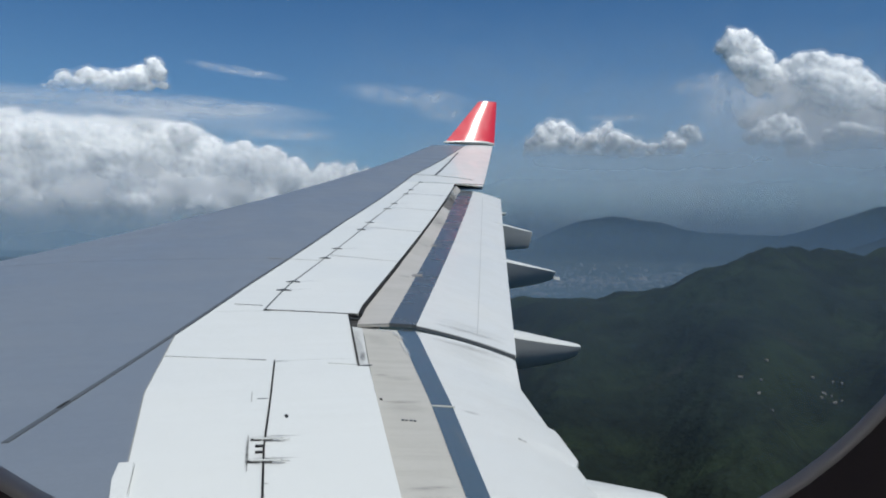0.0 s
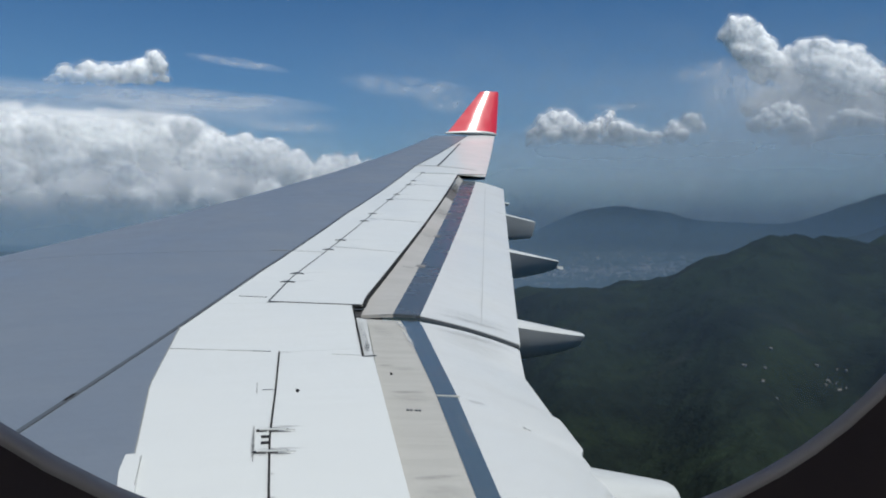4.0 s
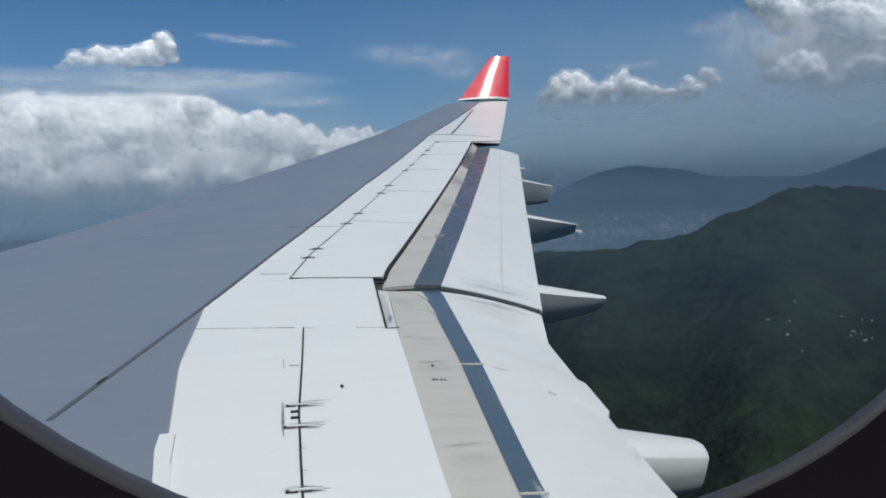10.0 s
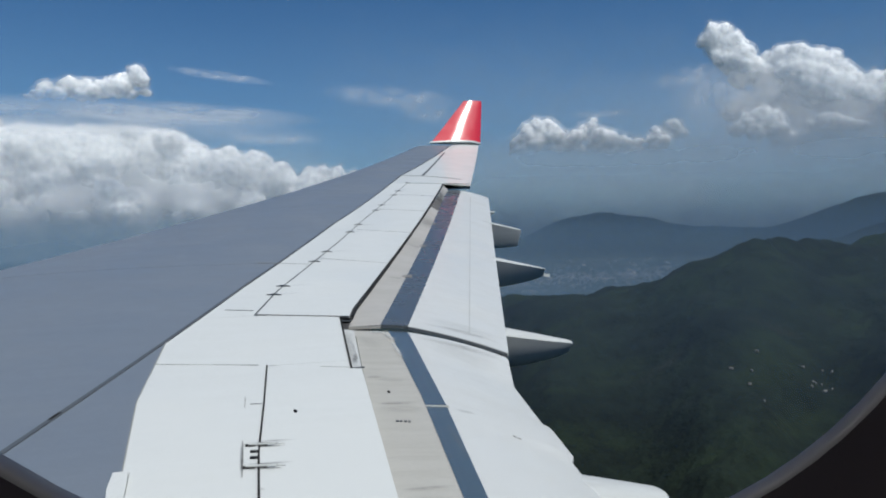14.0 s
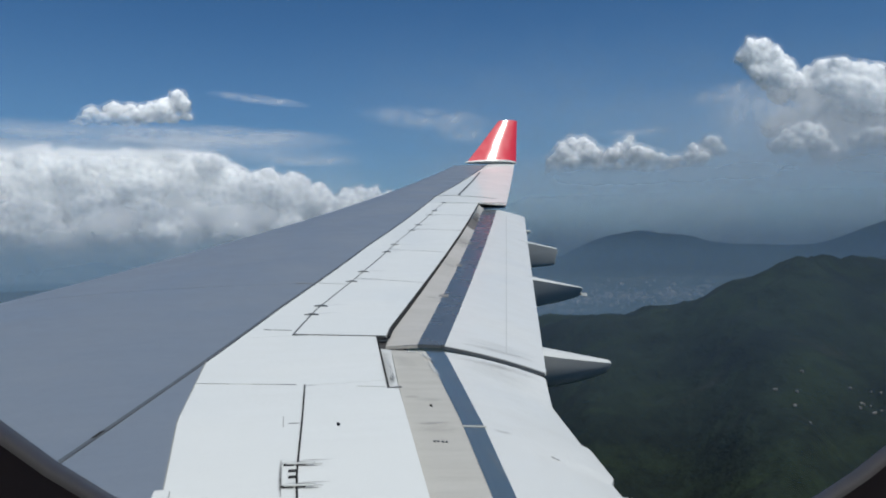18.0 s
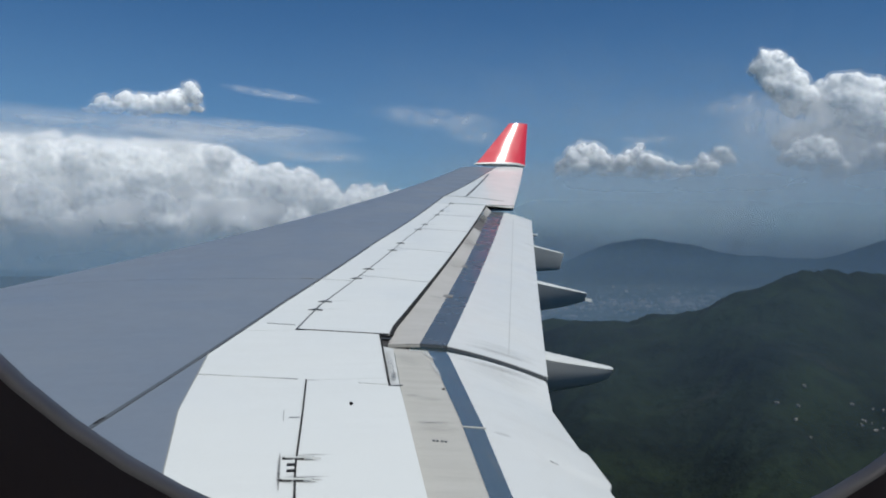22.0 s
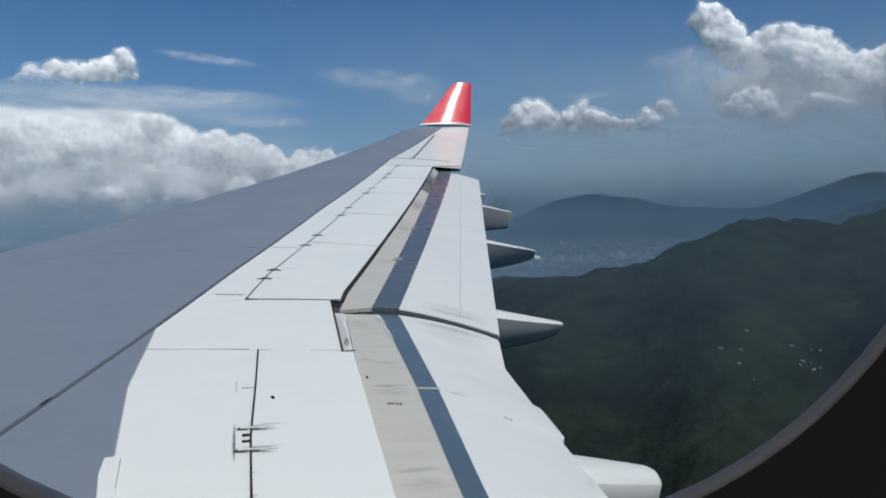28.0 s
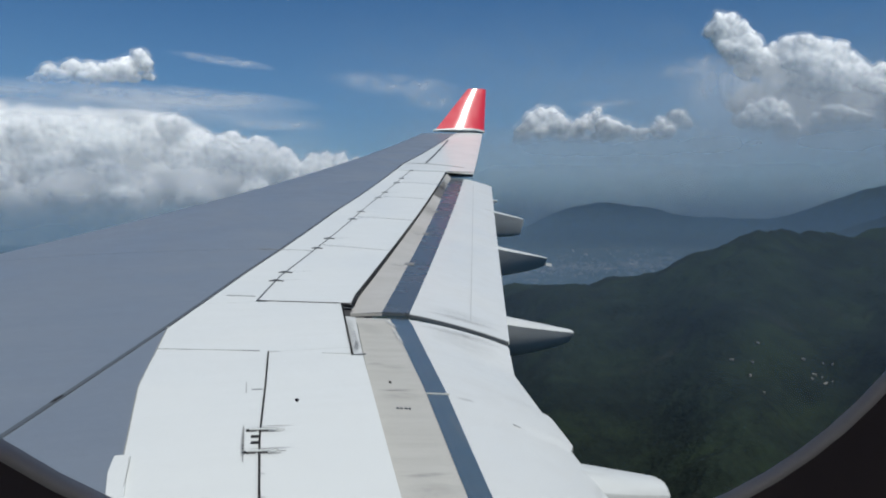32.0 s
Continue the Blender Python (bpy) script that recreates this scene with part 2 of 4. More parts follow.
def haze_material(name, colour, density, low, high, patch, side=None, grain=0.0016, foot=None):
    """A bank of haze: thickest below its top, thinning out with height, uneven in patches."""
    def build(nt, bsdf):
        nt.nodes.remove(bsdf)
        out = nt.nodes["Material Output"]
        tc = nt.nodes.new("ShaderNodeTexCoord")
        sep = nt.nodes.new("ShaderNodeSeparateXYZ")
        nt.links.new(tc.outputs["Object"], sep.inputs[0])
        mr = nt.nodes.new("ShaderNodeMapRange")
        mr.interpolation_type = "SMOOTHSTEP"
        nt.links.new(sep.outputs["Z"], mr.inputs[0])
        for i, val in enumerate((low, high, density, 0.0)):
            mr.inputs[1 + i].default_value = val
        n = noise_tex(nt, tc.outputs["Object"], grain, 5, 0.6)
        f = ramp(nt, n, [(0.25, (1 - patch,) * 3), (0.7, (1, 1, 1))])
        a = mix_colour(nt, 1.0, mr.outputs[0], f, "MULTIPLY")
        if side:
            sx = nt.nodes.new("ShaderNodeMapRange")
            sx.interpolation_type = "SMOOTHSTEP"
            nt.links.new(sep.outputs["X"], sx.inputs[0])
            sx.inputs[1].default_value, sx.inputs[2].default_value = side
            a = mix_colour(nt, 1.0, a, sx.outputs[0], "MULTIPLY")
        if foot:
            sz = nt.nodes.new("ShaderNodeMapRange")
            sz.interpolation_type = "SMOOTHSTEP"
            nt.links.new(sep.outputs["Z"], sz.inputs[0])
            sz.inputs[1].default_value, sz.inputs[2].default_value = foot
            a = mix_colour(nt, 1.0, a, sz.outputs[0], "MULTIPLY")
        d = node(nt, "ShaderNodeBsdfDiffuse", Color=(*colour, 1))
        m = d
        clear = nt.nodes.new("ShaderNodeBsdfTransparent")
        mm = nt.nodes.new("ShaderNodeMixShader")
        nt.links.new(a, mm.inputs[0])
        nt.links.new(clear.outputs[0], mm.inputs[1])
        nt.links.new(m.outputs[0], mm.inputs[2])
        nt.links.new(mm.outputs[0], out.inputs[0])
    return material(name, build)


def build_forest(nt, bsdf):
    v = coords(nt)
    big = noise_tex(nt, v, 0.0035, 7, 0.62)
    crowns = noise_tex(nt, v, 0.03, 5, 0.6)
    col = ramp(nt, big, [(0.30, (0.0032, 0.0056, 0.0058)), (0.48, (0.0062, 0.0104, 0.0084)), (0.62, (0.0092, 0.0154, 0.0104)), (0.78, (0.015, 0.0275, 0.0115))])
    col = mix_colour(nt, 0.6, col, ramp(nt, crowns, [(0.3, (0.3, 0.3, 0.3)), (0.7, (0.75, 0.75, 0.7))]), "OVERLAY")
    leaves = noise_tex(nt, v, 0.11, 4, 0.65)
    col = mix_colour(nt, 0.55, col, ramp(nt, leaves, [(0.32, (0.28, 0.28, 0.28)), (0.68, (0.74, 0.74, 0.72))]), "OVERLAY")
    # paler clearings and scrub along the spurs between the woods
    clear = ramp(nt, noise_tex(nt, coords(nt, (0.45, 1.5, 1.0)), 0.012, 6, 0.66), [(0.50, (0, 0, 0)), (0.72, (0.5, 0.5, 0.5))])
    col = mix_colour(nt, clear, col, (0.021, 0.0345, 0.0145))
    earth = ramp(nt, noise_tex(nt, coords(nt, (1.0, 2.0, 1.0)), 0.006, 6, 0.7), [(0.60, (0, 0, 0)), (0.78, (0.55, 0.55, 0.55))])
    col = mix_colour(nt, earth, col, (0.032, 0.030, 0.026))
    # farmland on the valley floor
    tc = nt.nodes.new("ShaderNodeTexCoord")
    sep = nt.nodes.new("ShaderNodeSeparateXYZ")
    nt.links.new(tc.outputs["Object"], sep.inputs[0])
    low = nt.nodes.new("ShaderNodeMapRange")
    nt.links.new(sep.outputs["Z"], low.inputs[0])
    for i, val in enumerate((-100.0, -60.0, 1.0, 0.0)):
        low.inputs[1 + i].default_value = val
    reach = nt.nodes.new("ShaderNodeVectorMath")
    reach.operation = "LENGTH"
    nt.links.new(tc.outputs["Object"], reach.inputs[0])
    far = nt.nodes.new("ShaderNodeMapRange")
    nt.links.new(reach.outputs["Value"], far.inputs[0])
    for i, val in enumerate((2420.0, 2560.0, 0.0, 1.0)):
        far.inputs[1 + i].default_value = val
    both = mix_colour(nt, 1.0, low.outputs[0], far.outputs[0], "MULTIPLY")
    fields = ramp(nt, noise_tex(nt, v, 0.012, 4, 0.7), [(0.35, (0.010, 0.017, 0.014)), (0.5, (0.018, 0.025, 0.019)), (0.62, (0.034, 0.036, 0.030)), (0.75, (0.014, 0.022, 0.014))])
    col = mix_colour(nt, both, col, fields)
    nt.links.new(col, bsdf.inputs["Base Color"])
    bsdf.inputs["Roughness"].default_value = 0.95
    bsdf.inputs["Specular IOR Level"].default_value = 0.1
    add_bump(nt, bsdf, crowns, 0.8, 14.0)


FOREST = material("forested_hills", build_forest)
WALLS = paint("pale_house_walls", (0.18, 0.176, 0.168), (0.13, 0.125, 0.12), 0.8, 0.6)
TOWNWALLS = paint("dull_town_walls", (0.27, 0.265, 0.255), (0.16, 0.15, 0.14), 0.8, 0.8)
TOWNROOFS = paint("dull_town_roofs", (0.19, 0.17, 0.16), (0.11, 0.085, 0.08), 0.8, 0.9)
ROOFS = paint("weathered_roofs", (0.22, 0.21, 0.20), (0.15, 0.12, 0.11), 0.8, 0.9)

# ---- mesh helpers ----


def mesh_from(name, verts, faces, mat, smooth=False):
    me = bpy.data.meshes.new(name)
    me.from_pydata([tuple(map(float, v)) for v in verts], [], faces)
    me.materials.append(mat)
    bm = bmesh.new()
    bm.from_mesh(me)
    bmesh.ops.recalc_face_normals(bm, faces=bm.faces)
    bm.to_mesh(me)
    bm.free()
    if smooth:
        me.polygons.foreach_set("use_smooth", [True] * len(me.polygons))
    return me


def piece(name, verts, faces, mat, parent=None, label="", smooth=False):
    ob = new(name, mesh_from(name, verts, faces, mat, smooth))
    if parent:
        ob.parent = parent
    if label:
        tagged(ob, label)
    return ob


def slab_mesh(top, nu, nv, thick):
    """A sheet of thickness thick whose upper face is top(u, v), u and v from 0 to 1."""
    up = [top(i / nu, j / nv) for i in range(nu + 1) for j in range(nv + 1)]
    n = len(up)
    low = [(x, y, z - thick) for x, y, z in up]

    def k(i, j):
        return i * (nv + 1) + j
    f = []
    for i in range(nu):
        for j in range(nv):
            f.append((k(i, j), k(i + 1, j), k(i + 1, j + 1), k(i, j + 1)))
            f.append((n + k(i, j), n + k(i, j + 1), n + k(i + 1, j + 1), n + k(i + 1, j)))
    for i in range(nu):
        for j in (0, nv):
            f.append((k(i, j), k(i + 1, j), n + k(i + 1, j), n + k(i, j)))
    for j in range(nv):
        for i in (0, nu):
            f.append((k(i, j), k(i, j + 1), n + k(i, j + 1), n + k(i, j)))
    return up + low, f


def smooth_by_angle(ob, deg=35):
    me = ob.data
    me.polygons.foreach_set("use_smooth", [True] * len(me.polygons))
    me.set_sharp_from_angle(angle=radians(deg))
    return ob


# ---- the wing's plan: span is y, aft is x ----


def surf(y):
    """Height of the wing's upper skin, with its dihedral and upward bend."""
    return -1.5 + 0.1 * y + 0.0021 * y * y


def line(ys, xs, dzs=None):
    def at(y):
        return float(np.interp(y, ys, xs)), surf(y) + (float(np.interp(y, ys, dzs)) if dzs else 0.0)
    return at


Y_IN, Y_KINK, Y_FLAP, Y_TIP = 2.0, 6.3, 19.4, 31.2
LEAD = line((2, 10.9, 31.2), (-7.4, -2.3, 9.35), (-0.55, -0.42, -0.14))
SLAT = line((1.5, 4.28, 6.13, 7.98, 12.64, 21.2, 31.2), (-1.81, -0.81, -0.14, 0.52, 2.3, 5.86, 10.93))
WHITE_EDGE = line((2, 3.43, 3.69, 4.74, 6.10), (-0.26, -0.28, -0.29, -0.28, -0.14))
HINGE = line((2, 3.29, 3.84, 4.59, 5.31), (0.16, 0.27, 0.32, 0.42, 0.51))
SPO_FRONT = line((6.82, 7.86, 11.18, 13.34, 19.1, 19.5), (0.57, 0.90, 2.2, 3.03, 5.42, 5.6))
SPO_REAR = line((6.67, 9.22, 11.73, 14.47, 19.51), (1.37, 2.405, 3.43, 4.548, 6.6))
REAR_IN = line((2, 3.14, 3.78, 5.11, 6.3), (0.70, 0.85, 0.94, 1.13, 1.33))
NOTCH = line((5.11, 6.65), (1.05, 1.27))
OUT_FRONT = line((6.38, 6.67, 19.5), (1.30, 1.372, 6.61), (-0.03, -0.02, -0.03))
OUT_STRIP1 = line((6.38, 18.5, 19.4), (1.575, 6.31, 6.71), (-0.03, -0.15, -0.15))
OUT_STRIP2 = line((6.38, 19.4), (1.82, 7.06), (-0.05, -0.165))
OUT_TRAIL = line((6.38, 19.4), (2.765, 7.86), (-0.34, -0.362))
IN_FRONT = line((2, 3.14, 3.78, 5.11, 6.22), (0.71, 0.86, 0.95, 1.14, 1.32), (-0.035,) * 5)
IN_STRIP1 = line((2, 3.25, 4.58, 6.22), (0.98, 1.18, 1.40, 1.62), (-0.06,) * 4)
IN_STRIP2 = line((2, 3.2, 4.48, 6.22), (1.09, 1.29, 1.52, 1.785), (-0.075,) * 4)
IN_TRAIL = line((2, 3.75, 4.24, 4.25, 4.78, 4.84, 5.64, 6.22), (1.9, 2.17, 2.25, 2.29, 2.38, 2.355, 2.49, 2.69), (-0.4, -0.4, -0.4, -0.4, -0.4, -0.4, -0.395, -0.345))
TIP_TRAIL = line((19.5, 31.2), (7.37, 12.2), (-0.045, 0.02))

wing = tagged(new("aircraft_wing"), "white swept airliner wing with grey leading edge and red winglet", "wing")


def between(a, b, y0, y1, v0=0.0, v1=1.0, rise=0.0, bow=0.0, skew=(0.0, 0.0)):
    """The patch of skin between two span lines, from y0 to y1; v runs from line a to line b."""
    def top(u, v):
        y = y0 + (y1 - y0) * u + (skew[0] + (skew[1] - skew[0]) * u) * (1 - v)
        (xa, za), (xb, zb) = a(y), b(y)
        w = v0 + (v1 - v0) * v
        return xa + (xb - xa) * w, y, za + (zb - za) * w + rise + bow * 4 * w * (1 - w)
    return top


def skin(name, a, b, y0, y1, mat, parent=wing, nu=24, nv=6, thick=0.03, rise=0.0, bow=0.0, v0=0.0, v1=1.0, label="", skew=(0.0, 0.0)):
    v, f = slab_mesh(between(a, b, y0, y1, v0, v1, rise, bow, skew), nu, nv, thick)
    return smooth_by_angle(piece(name, v, f, mat, parent, label))


def shifted(a, dx, dz=0.0):
    def at(y):
        x, z = a(y)
        return x + dx, z + dz
    return at


# leading edge: rounded nose that curves down and forward
def nose(y0, y1):
    def top(u, v):
        y = y0 + (y1 - y0) * u
        (xl, zl), (xs, zs) = LEAD(y), SLAT(y)
        ang = v * math.pi * 0.5
        s = math.sin(ang)
        return xs + (xl - xs) * s, y, zs + (zl - zs) * (1 - math.cos(ang)) ** 1.25
    return top


for y0, y1 in ((2.0, 9.4), (9.412, 15.2), (15.212, 21.2), (21.212, 26.2), (26.212, 31.0)):
    v, f = slab_mesh(nose(y0, y1), 14, 16, 0.04)
    smooth_by_angle(piece("leading_edge_slat", v, f, GREY, wing, "smooth grey leading edge section"))
# dark line behind the leading edge
skin("slat_seal", shifted(SLAT, -0.012), shifted(SLAT, 0.018), 4.12, 30.9, SEAL, nu=40, nv=1, thick=0.02, rise=0.006, label="dark grey seal strip")
# grey skin ahead of the white area near the root
skin("forward_skin", SLAT, WHITE_EDGE, 2.0, 6.1, GREY, nu=16, nv=3, label="grey forward skin")
# white main skins
skin("inboard_skin", WHITE_EDGE, HINGE, 2.0, 5.30, WHITE, rise=0.008, nu=20, nv=4)
skin("inboard_rear_skin", shifted(HINGE, 0.012), line((2, 3.14, 3.78, 5.09, 5.11, 5.3), (0.70, 0.85, 0.94, 1.125, 1.05, 1.075)), 2.0, 5.30, WHITE, rise=0.006, nu=60, nv=4)
skin("middle_skin", WHITE_EDGE, NOTCH, 5.304, 6.06, WHITE, rise=0.006, nu=8, nv=8)
skin("middle_skin", shifted(SLAT, 0.03), line((6.0, 6.8), (1.18, 1.29)), 6.06, 6.78, WHITE, rise=0.0055, nu=8, nv=8)
skin("outboard_skin", shifted(SLAT, 0.03), shifted(SPO_FRONT, -0.008), 6.785, 19.5, WHITE, rise=0.006, nu=40, nv=4)
skin("tip_skin", shifted(SLAT, 0.03), TIP_TRAIL, 19.52, 31.2, GLOSSWHITE, rise=0.0, bow=0.04, nu=30, nv=12, label="white outer wing skin")
# dark sheets under the gaps, with the gaps' shade put into their colour
skin("wing_core", shifted(SLAT, 0.0, -0.06), shifted(SPO_REAR, -0.06, -0.06), 6.4, 19.5, GAP_BACK, nu=24, nv=3, thick=0.05)
skin("wing_core", shifted(WHITE_EDGE, 0.0, -0.06), shifted(REAR_IN, 0.1, -0.06), 2.0, 6.3, GAP_BACK, nu=12, nv=3, thick=0.05)
skin("lower_skin", shifted(LEAD, 0.1, 0.0), shifted(REAR_IN, 0.0, -0.55), 2.0, 6.3, GREY, nu=10, nv=4, thick=0.03)
skin("lower_skin", shifted(LEAD, 0.1, 0.0), shifted(SPO_REAR, 0.0, -0.40), 6.3, 19.5, GREY, nu=20, nv=4, thick=0.03)
skin("lower_skin", shifted(LEAD, 0.08, 0.0), shifted(TIP_TRAIL, -0.02, -0.06), 19.5, 31.0, GREY, nu=16, nv=4, thick=0.03)
# spoilers
edges = (6.60, 9.20, 11.75, 14.40, 16.9, 19.42)
lean = (0.22, 0.46, 0.42, 0.34, 0.25, 0.0)
for i, (y0, y1) in enumerate(zip(edges, edges[1:])):
    sp = skin("spoiler", SPO_FRONT, shifted(SPO_REAR, -0.012), y0 + 0.002, y1 - 0.002, WHITE, nu=12, nv=4, rise=0.008, thick=0.02, skew=lean[i:i + 2], label="flush white spoiler panel")
    for yh in (y0 + 1.0, y0 + 1.4, y1 + 0.2) if i == 0 else (y0 + 0.9, y1 + 0.1):
        xh, zh = SPO_FRONT(yh)
        v, f = slab_mesh(lambda u, w: (xh - 0.07 + 0.14 * u, yh + 0.02 - 0.04 * u - 0.010 + 0.020 * w, zh + 0.026 - 0.012 * abs(2 * u - 1)), 4, 1, 0.02)
        piece("hinge_fitting", v, f, SEAL, sp, "small dark hinge fitting")
    wide = (0.020, 0.016, 0.013, 0.011, 0.010)[i]
    # black strip laid on top: the shade of the spoiler gap as colour
    skin("spoiler_edge_seal", shifted(SPO_REAR, -0.016), shifted(SPO_REAR, wide - 0.004), y0 + 0.004, y1 - 0.004, DARK, sp, nu=8, nv=1, thick=0.03, rise=0.0105, label="black rubber edge seal")
# outboard flap
oflap = skin("outboard_flap", OUT_STRIP2, OUT_TRAIL, 6.39, 19.38, FLAPWHITE, nu=40, nv=10, thick=0.03, bow=0.02, label="white outboard flap, slightly lowered")
# the shroud's section from y 15.35 to 17.1 is a darker beige
for y0, y1, m, label in ((6.40, 15.346, DULL, "weathered beige shroud strip"), (15.35, 17.1, DARK_BEIGE, "shroud section darkened by soot"), (17.104, 19.36, DULL, "weathered beige shroud strip")):
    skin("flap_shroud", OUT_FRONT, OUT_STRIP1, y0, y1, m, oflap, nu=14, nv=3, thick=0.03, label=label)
for y0, y1 in ((6.40, 8.6), (8.62, 10.9), (10.92, 13.4), (13.42, 16.2), (16.22, 19.36)):
    skin("metal_strip", OUT_STRIP1, OUT_STRIP2, y0, y1, STRIP, oflap, nu=10, nv=2, thick=0.03, rise=0.003, label="bluish bare metal strip")
# inboard flap
iflap = skin("inboard_flap", IN_STRIP2, IN_TRAIL, 2.0, 6.29, FLAPWHITE, nu=60, nv=10, thick=0.03, bow=0.025, label="white inboard flap, slightly lowered")
skin("flap_shroud", IN_FRONT, IN_STRIP1, 2.0, 6.28, BEIGE, iflap, nu=20, nv=3, thick=0.03, label="weathered beige shroud strip")
for y0, y1 in ((2.0, 2.863), (2.877, 4.45), (4.465, 6.28)):
    skin("metal_strip", IN_STRIP1, IN_STRIP2, y0, y1, STEEL, iflap, nu=10, nv=2, thick=0.03, rise=0.003, label="bluish bare metal strip")
for y in (4.457, 2.870):
    skin("strip_joint", shifted(IN_STRIP1, -0.004), shifted(IN_STRIP2, 0.012), y - 0.008, y + 0.006, BEIGE, iflap, nu=1, nv=2, thick=0.03, rise=0.007, label="pale joint plate")
for y in (8.61, 10.91, 13.41):
    skin("strip_joint", shifted(OUT_STRIP1, -0.05), shifted(OUT_STRIP1, 0.07), y - 0.05, y + 0.09, JOINT, oflap, nu=1, nv=2, thick=0.03, rise=0.007, label="dull joint plate")
# dark sheet in the gap between the flaps, its shade put into the colour
skin("flap_gap", line((6.2, 6.4), (1.33, 1.36), (-0.06, -0.06)), line((6.2, 6.4), (2.66, 2.75), (-0.36, -0.36)), 6.292, 6.376, DARK, nu=1, nv=10, thick=0.03, bow=0.02)
skin("flap_end_rib", shifted(OUT_STRIP2, 0.0, -0.006), shifted(OUT_TRAIL, -0.01, -0.006), 6.378, 6.388, SEAL, oflap, nu=1, nv=10, thick=0.026, bow=0.02, label="dull grey flap end rib")


def fairing(y, x0, x1, top0, top1, width, depth0, depth1, chine=0.15, keel=0.6, boxy=0.75, narrow=0.62, crease=50):
    """A flap track fairing: a canoe with a crowned top over flatter sides that narrows aft to a blunt, rounded tail."""
    verts, faces, n, m = [], [], 22, 28
    round_off = ((0.96, 0.0), (0.985, 0.03), (0.996, 0.09), (1.0, 0.20))
    steps = [0.94 * i / (n - 4) for i in range(n - 3)]
    for s, shrink in [(q, 0.0) for q in steps] + list(round_off):
        x = x0 + (x1 - x0) * s
        tail = (1.0 - narrow * s ** 2.2) * (1 - shrink)
        dep = (depth0 + (depth1 - depth0) * s ** 1.4)
        top = top0 + (top1 - top0) * s - 0.35 * shrink * dep
        dep *= 1 - 0.7 * shrink
        for j in range(m):
            a = 2 * math.pi * j / m
            c, q = math.cos(a), math.sin(a)
            sx = math.copysign(abs(c) ** boxy, c)
            sz = math.copysign(abs(q) ** boxy, q)
            # crowned above a hard chine, drawn in towards the keel below it
            h = chine * abs(c) ** 3 if q > 0 else chine - (1 - chine) * sz
            sx = c if q > 0 else sx * (1.0 + keel * sz)
            slant = 0.04 * h * max(0.0, s - 0.8) / 0.2
            verts.append((x - slant, y + 0.5 * width * tail * sx, top - dep * h))
    rings = len(verts) // m
    for i in range(rings - 1):
        for j in range(m):
            faces.append((i * m + j, i * m + (j + 1) % m, (i + 1) * m + (j + 1) % m, (i + 1) * m + j))
    faces.append(tuple(range(m)))
    faces.append(tuple((rings - 1) * m + j for j in range(m)))
    return smooth_by_angle(piece("flap_track_fairing", verts, faces, FAIRING, wing, "pale tapered flap track fairing"), crease)


fairing(3.99, 1.98, 2.74, surf(3.96) - 0.335, surf(3.96) - 0.520, 0.45, 0.47, 0.31, 0.20, 0.30, 0.62, 0.42, 75)
fairing(7.3, 2.90, 3.88, surf(7.3) - 0.300, surf(7.3) - 0.525, 0.41, 0.46, 0.13, 0.17, 0.46, 0.85)
middle_fairing = fairing(11.4, 4.2, 5.58, surf(11.4) - 0.24, surf(11.4) - 0.545, 0.46, 0.60, 0.15, 0.11, 0.72, 0.85)
fairing(15.2, 5.9, 6.86, surf(15.2) - 0.28, surf(15.2) - 0.495, 0.44, 0.60, 0.36, 0.08, 0.72, 0.75, 0.4)
fairing(17.6, 6.9, 7.30, surf(17.6) - 0.40, surf(17.6) - 0.46, 0.14, 0.13, 0.05, 0.4, 0.4)
v, f = slab_mesh(lambda u, w: (5.56 + 0.11 * u, 11.36 + 0.09 * w, surf(11.4) - 0.63 - 0.02 * u), 2, 2, 0.05)
piece("tail_light_cover", v, f, GLOSSWHITE, middle_fairing, "small bright white tail cover")

# fittings, joints and marks on the skins


def strip(name, x0, y0, x1, y1, width, mat, parent, rise=0.010, label="", dz=None, n=10, taper=1.0):
    """A narrow raised strip laid on the skin from one plan point to another."""
    lx, ly = x1 - x0, y1 - y0
    ln = math.hypot(lx, ly)
    ox, oy = -ly / ln, lx / ln

    def top(u, v):
        w = width * (1 + (taper - 1) * u) * (v - 0.5)
        x, y = x0 + lx * u + ox * w, y0 + ly * u + oy * w
        return x, y, (surf(y) if dz is None else dz(x, y)) + rise
    v, f = slab_mesh(top, n, 1, 0.006)
    return piece(name, v, f, mat, parent, label)


def along(a, y0, y1, width, mat, name="joint_seal", parent=wing, rise=0.010, n=24, label="dark sealant joint"):
    v, f = slab_mesh(between(shifted(a, -width / 2), shifted(a, width / 2), y0, y1, rise=rise), n, 1, 0.006)
    return piece(name, v, f, mat, parent, label)


def on_patch(a, b, bow=0.0):
    """Height over the skin between two span lines at a plan point."""
    def at(x, y):
        (xa, za), (xb, zb) = a(y), b(y)
        w = (x - xa) / (xb - xa)
        return za + (zb - za) * w + bow * 4 * w * (1 - w)
    return at


